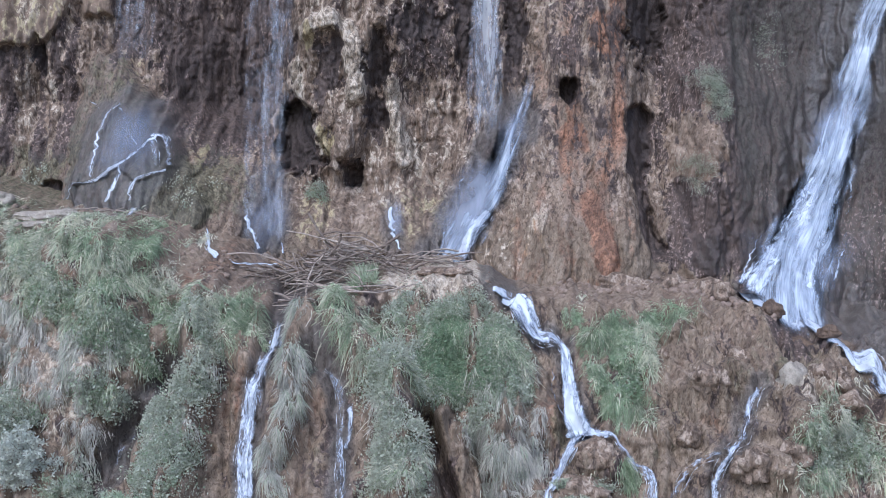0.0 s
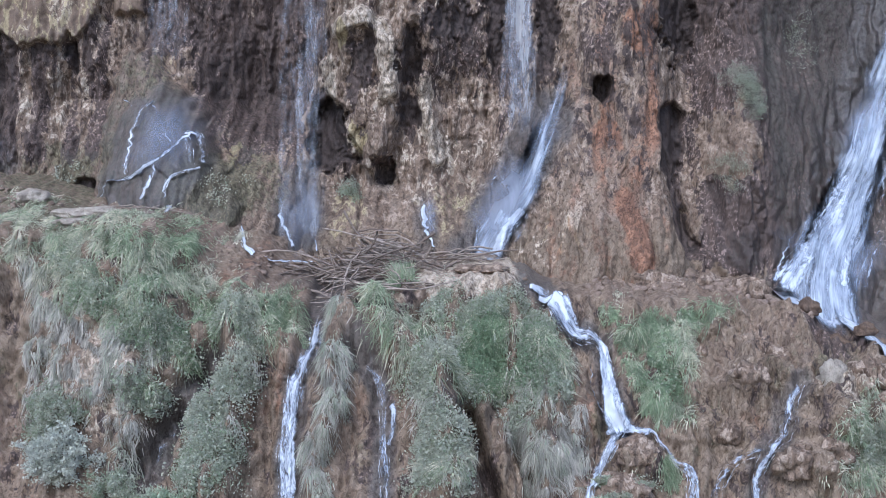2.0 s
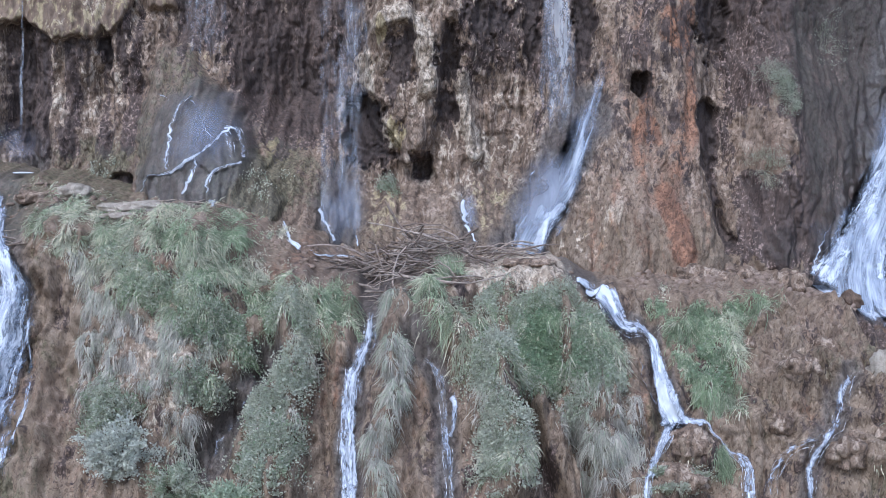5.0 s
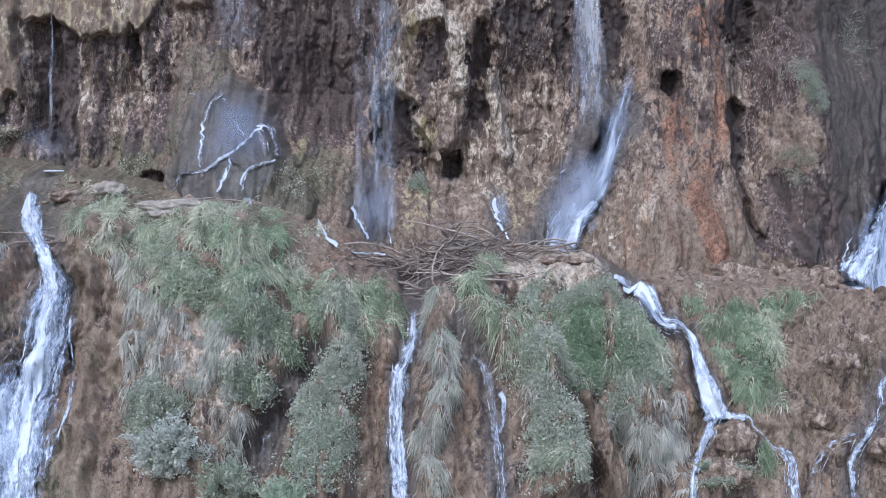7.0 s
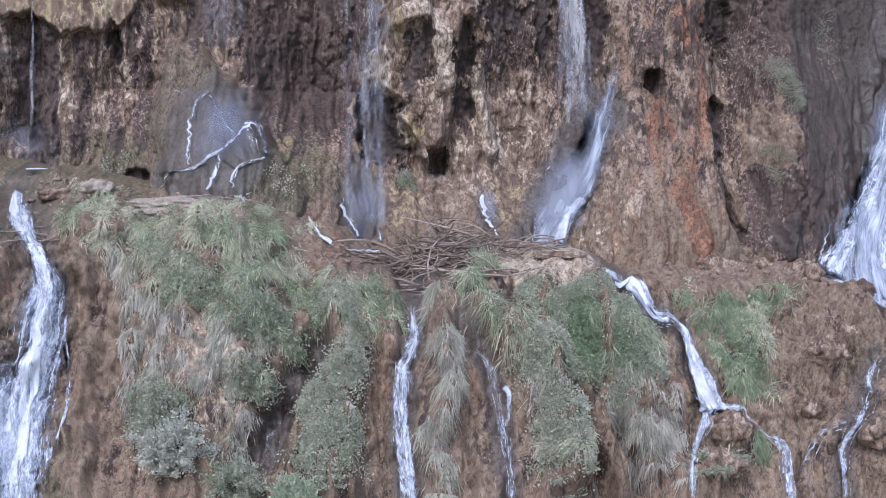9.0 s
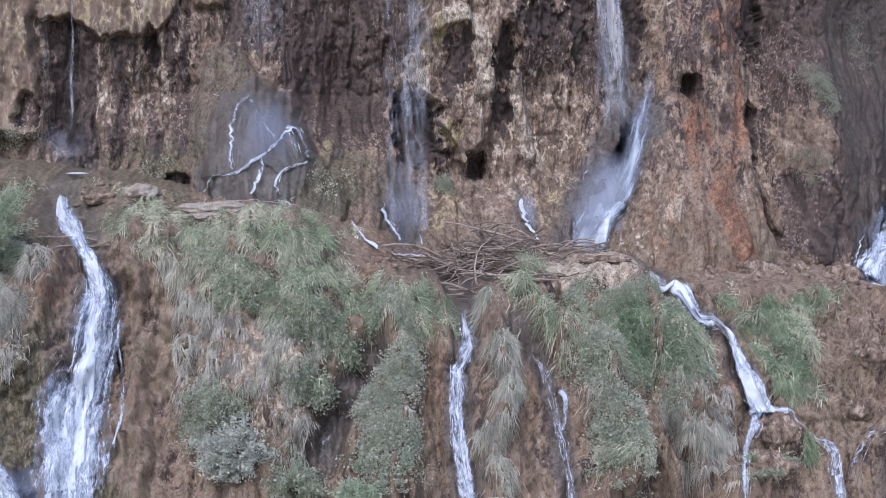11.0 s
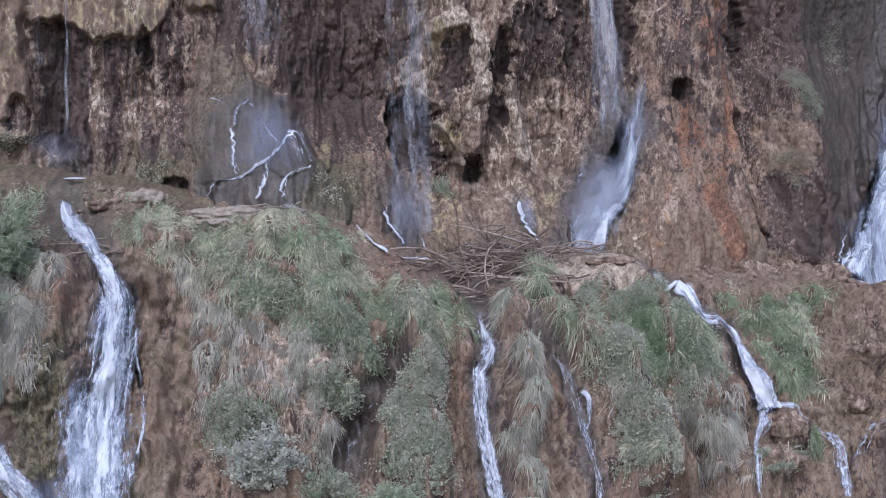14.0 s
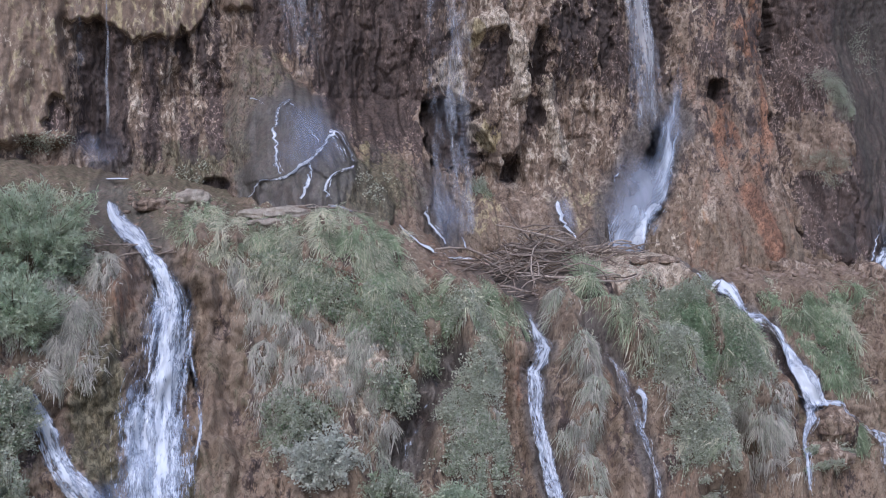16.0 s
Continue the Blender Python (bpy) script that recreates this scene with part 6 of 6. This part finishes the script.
def driftwood(label, cx, cy, rx, ry, count, heap, seed, flat=0.25):
    pile = tagged(new("driftwood_pile"), label, "driftwood")
    pile.location = (cx, cy, ledge_height(cx, cy))
    r = random.Random(seed)
    for k in range(count):
        a, d = r.random() * 6.283, math.sqrt(r.random())
        x, y = cx + rx * d * math.cos(a), cy + ry * d * math.sin(a)
        z = ledge_height(x, y) + 0.03 + heap * (1 - d) * r.random()
        ob = part("branch", STICKS[r.randrange(len(STICKS))], pile)
        turn = r.gauss(0.1, 0.6) + (math.pi if r.random() < 0.5 else 0)
        ob.matrix_local = Matrix.Translation(Vector((x, y, z)) - pile.location) @ Euler((r.random() * 6.28, r.gauss(0, flat), turn)).to_matrix().to_4x4()
    return pile


driftwood("tangled heap of bare grey-brown driftwood branches", -2.2, 23.65, 1.2, 0.85, 170, 0.95, 1, 0.4)
driftwood("loose bare branches washed along the ledge", -3.6, 23.7, 0.7, 0.45, 34, 0.15, 2, 0.15)
driftwood("few thin branches at the lip of the ledge", -2.3, 22.1, 1.3, 0.35, 26, 0.08, 3, 0.12)
driftwood("thin twigs below the slide", -0.5, 24.2, 0.7, 0.3, 22, 0.12, 4, 0.15)
driftwood("thin brown twigs on the wall's foot", -2.1, 24.6, 0.7, 0.3, 26, 0.3, 5, 0.3)
driftwood("dark sticks lying across the stream", -10.75, 22.35, 0.35, 0.2, 9, 0.08, 6, 0.1)
driftwood("dry twigs beside the stone slab", -7.2, 23.4, 0.6, 0.3, 12, 0.05, 7, 0.1)


def boulder(label, place, size, material, seed, name="boulder", turn=0.0, rough=0.28, cat="rock", group=""):
    bm = bmesh.new()
    bmesh.ops.create_icosphere(bm, subdivisions=4, radius=1)
    off = Vector((seed * 3.7, seed * 1.9, seed * 5.3))
    for v in bm.verts:
        q = v.co.copy()
        n = noise.fractal(q * 1.1 + off, 0.8, 2.1, 6)
        c = noise.voronoi(q * 1.3 + off)[0]
        v.co = q * (0.8 + rough * n + 0.3 * (c[1] - c[0]))
        if v.co.z < -0.5:
            v.co.z = -0.5 + (v.co.z + 0.5) * 0.3
        v.co = Vector((v.co.x * size[0], v.co.y * size[1], v.co.z * size[2]))
    ob = new(name, from_bmesh(name, bm, material))
    ob.matrix_world = pose(*place, 0, 0, turn)
    return tagged(ob, label, cat, group)


def on_ledge(x, y, up=0.0):
    return (x, y, ledge_height(x, y) + up)


boulder("flat pale limestone slab on the grassy ledge", on_ledge(-8.15, 23.0, 0.06), (0.75, 0.4, 0.17), GREYSTONE, 1, "stone_slab", 4)
boulder("low pale stone beside the slab", on_ledge(-8.3, 22.6, 0.02), (0.45, 0.3, 0.1), GREYSTONE, 2, "stone_slab")
boulder("weathered grey boulder at the mouth of a small cave", on_ledge(-9.75, 24.3, 0.08), (0.42, 0.35, 0.26), GREYSTONE, 3)
boulder("weathered pinkish boulder on the ledge", on_ledge(-10.6, 24.1, 0.04), (0.4, 0.3, 0.2), ROCK, 4)
boulder("pointed dark wet rock at the foot of the large fall", on_ledge(6.75, 22.6, 0.04), (0.3, 0.26, 0.22), DARKSTONE, 5)
boulder("dark wet rock below the large fall", on_ledge(7.2, 22.4, 0.0), (0.4, 0.3, 0.18), DARKSTONE, 6)
boulder("small dark rock at the edge of the runoff", on_ledge(7.75, 22.1, 0.02), (0.26, 0.22, 0.17), DARKSTONE, 7)
boulder("pinkish rounded boulder near the large fall", on_ledge(5.75, 23.5, 0.05), (0.5, 0.45, 0.4), ROCK, 8)
boulder("pinkish boulder at the foot of the cracked wall", on_ledge(5.0, 24.2, 0.0), (0.5, 0.4, 0.25), ROCK, 9)
boulder("brown rubble rock on the ledge", on_ledge(3.9, 23.7, -0.1), (0.8, 0.5, 0.35), ROCK, 10)
boulder("pale crusted rock on the grassy mound", on_ledge(0.1, 22.7, 0.0), (0.6, 0.4, 0.12), ROCK, 12)
boulder("grey jutting rock face on the low slope", tuple(on_lower(6.6, 5.45)[0][0] + np.array([0, 0.15, -0.1])), (0.32, 0.22, 0.5), GREYSTONE, 13, rough=0.55)
def in_slope(x, z, sunk):
    p, n = on_lower(x, z)
    return tuple(p[0] - n[0] * sunk)


boulder("rounded brown boulder parting the stream", in_slope(2.9, 4.08, 0.12), (0.48, 0.42, 0.36), ROCK, 14)
boulder("pale crusted rock below the parted stream", in_slope(2.45, 3.42, 0.15), (0.6, 0.45, 0.36), ROCK, 15)
for k, (x, z, size) in enumerate(((4.95, 5.35, 0.42), (5.6, 4.05, 0.5), (4.6, 4.65, 0.35), (7.15, 5.55, 0.5), (5.75, 6.05, 0.35), (6.35, 4.35, 0.4), (4.35, 5.9, 0.3), (7.7, 4.95, 0.45))):
    boulder("weathered brown rock set in the slope", in_slope(x, z, 0.28 * size), (size, 0.8 * size, 0.85 * size), ROCK, 30 + k, turn=40 * k, rough=0.34, group="rocks set in the slope")
for k, (x, y) in enumerate(((-0.83, 23.95), (-1.05, 24.1))):
    boulder("small round white stone on wet mud", on_ledge(x, y, 0.03), (0.05, 0.05, 0.045), GREYSTONE, 20 + k, "pebble", 0, 0.1, "pebble", "white stones on the mud")


def rubble(label, spots_xy, count, seed, small=0.04, large=0.16):
    """Loose stones too many to pick apart."""
    r = np.random.RandomState(seed)
    bm = bmesh.new()
    bmesh.ops.create_icosphere(bm, subdivisions=2, radius=1)
    base = np.array([v.co[:] for v in bm.verts])
    tri = np.array([[v.index for v in f.verts] for f in bm.faces])
    bm.free()
    V, F = [], []
    for k in range(count):
        cx, cy, rx, ry = spots_xy[r.randint(len(spots_xy))]
        x, y = cx + rx * (2 * r.rand() - 1), cy + ry * (2 * r.rand() - 1)
        size = small + (large - small) * r.rand() ** 2.5
        lumpy = base * (1 + 0.8 * noise2(base[:, :1] * 1.4 + k, base[:, 1:2] * 1.4 + base[:, 2:3] + k, 1))
        a = r.rand() * 6.28
        turn = np.array([[math.cos(a), -math.sin(a), 0], [math.sin(a), math.cos(a), 0], [0, 0, 1]])
        V.append((lumpy * np.array([1, 0.8, 0.65]) * (0.8 + 0.4 * r.rand(3)) * size) @ turn.T + np.array([x, y, ledge_height(x, y) - 0.1 * size]))
        F.append(tri + k * len(base))
    return tagged(new("rubble", mesh_of("rubble", np.concatenate(V), np.concatenate(F), RUBBLE, False)), label, "rubble", kind="stuff")


rubble("pinkish broken stones along the foot of the wall", [(3.2, 23.5, 0.9, 0.45), (4.6, 23.6, 0.9, 0.5), (5.7, 23.4, 0.6, 0.5), (6.3, 22.7, 0.5, 0.4)], 420, 3, 0.02, 0.13)
rubble("small stones and clods on the muddy ledge", [(-2.0, 24.4, 1.2, 0.4), (-5.0, 23.2, 0.6, 0.6), (-10.0, 24.0, 0.9, 0.5), (0.2, 22.9, 0.8, 0.4), (-7.5, 23.8, 1.0, 0.5), (-9.0, 23.6, 1.2, 0.6), (-10.6, 24.6, 0.8, 0.6)], 420, 4, 0.02, 0.10)
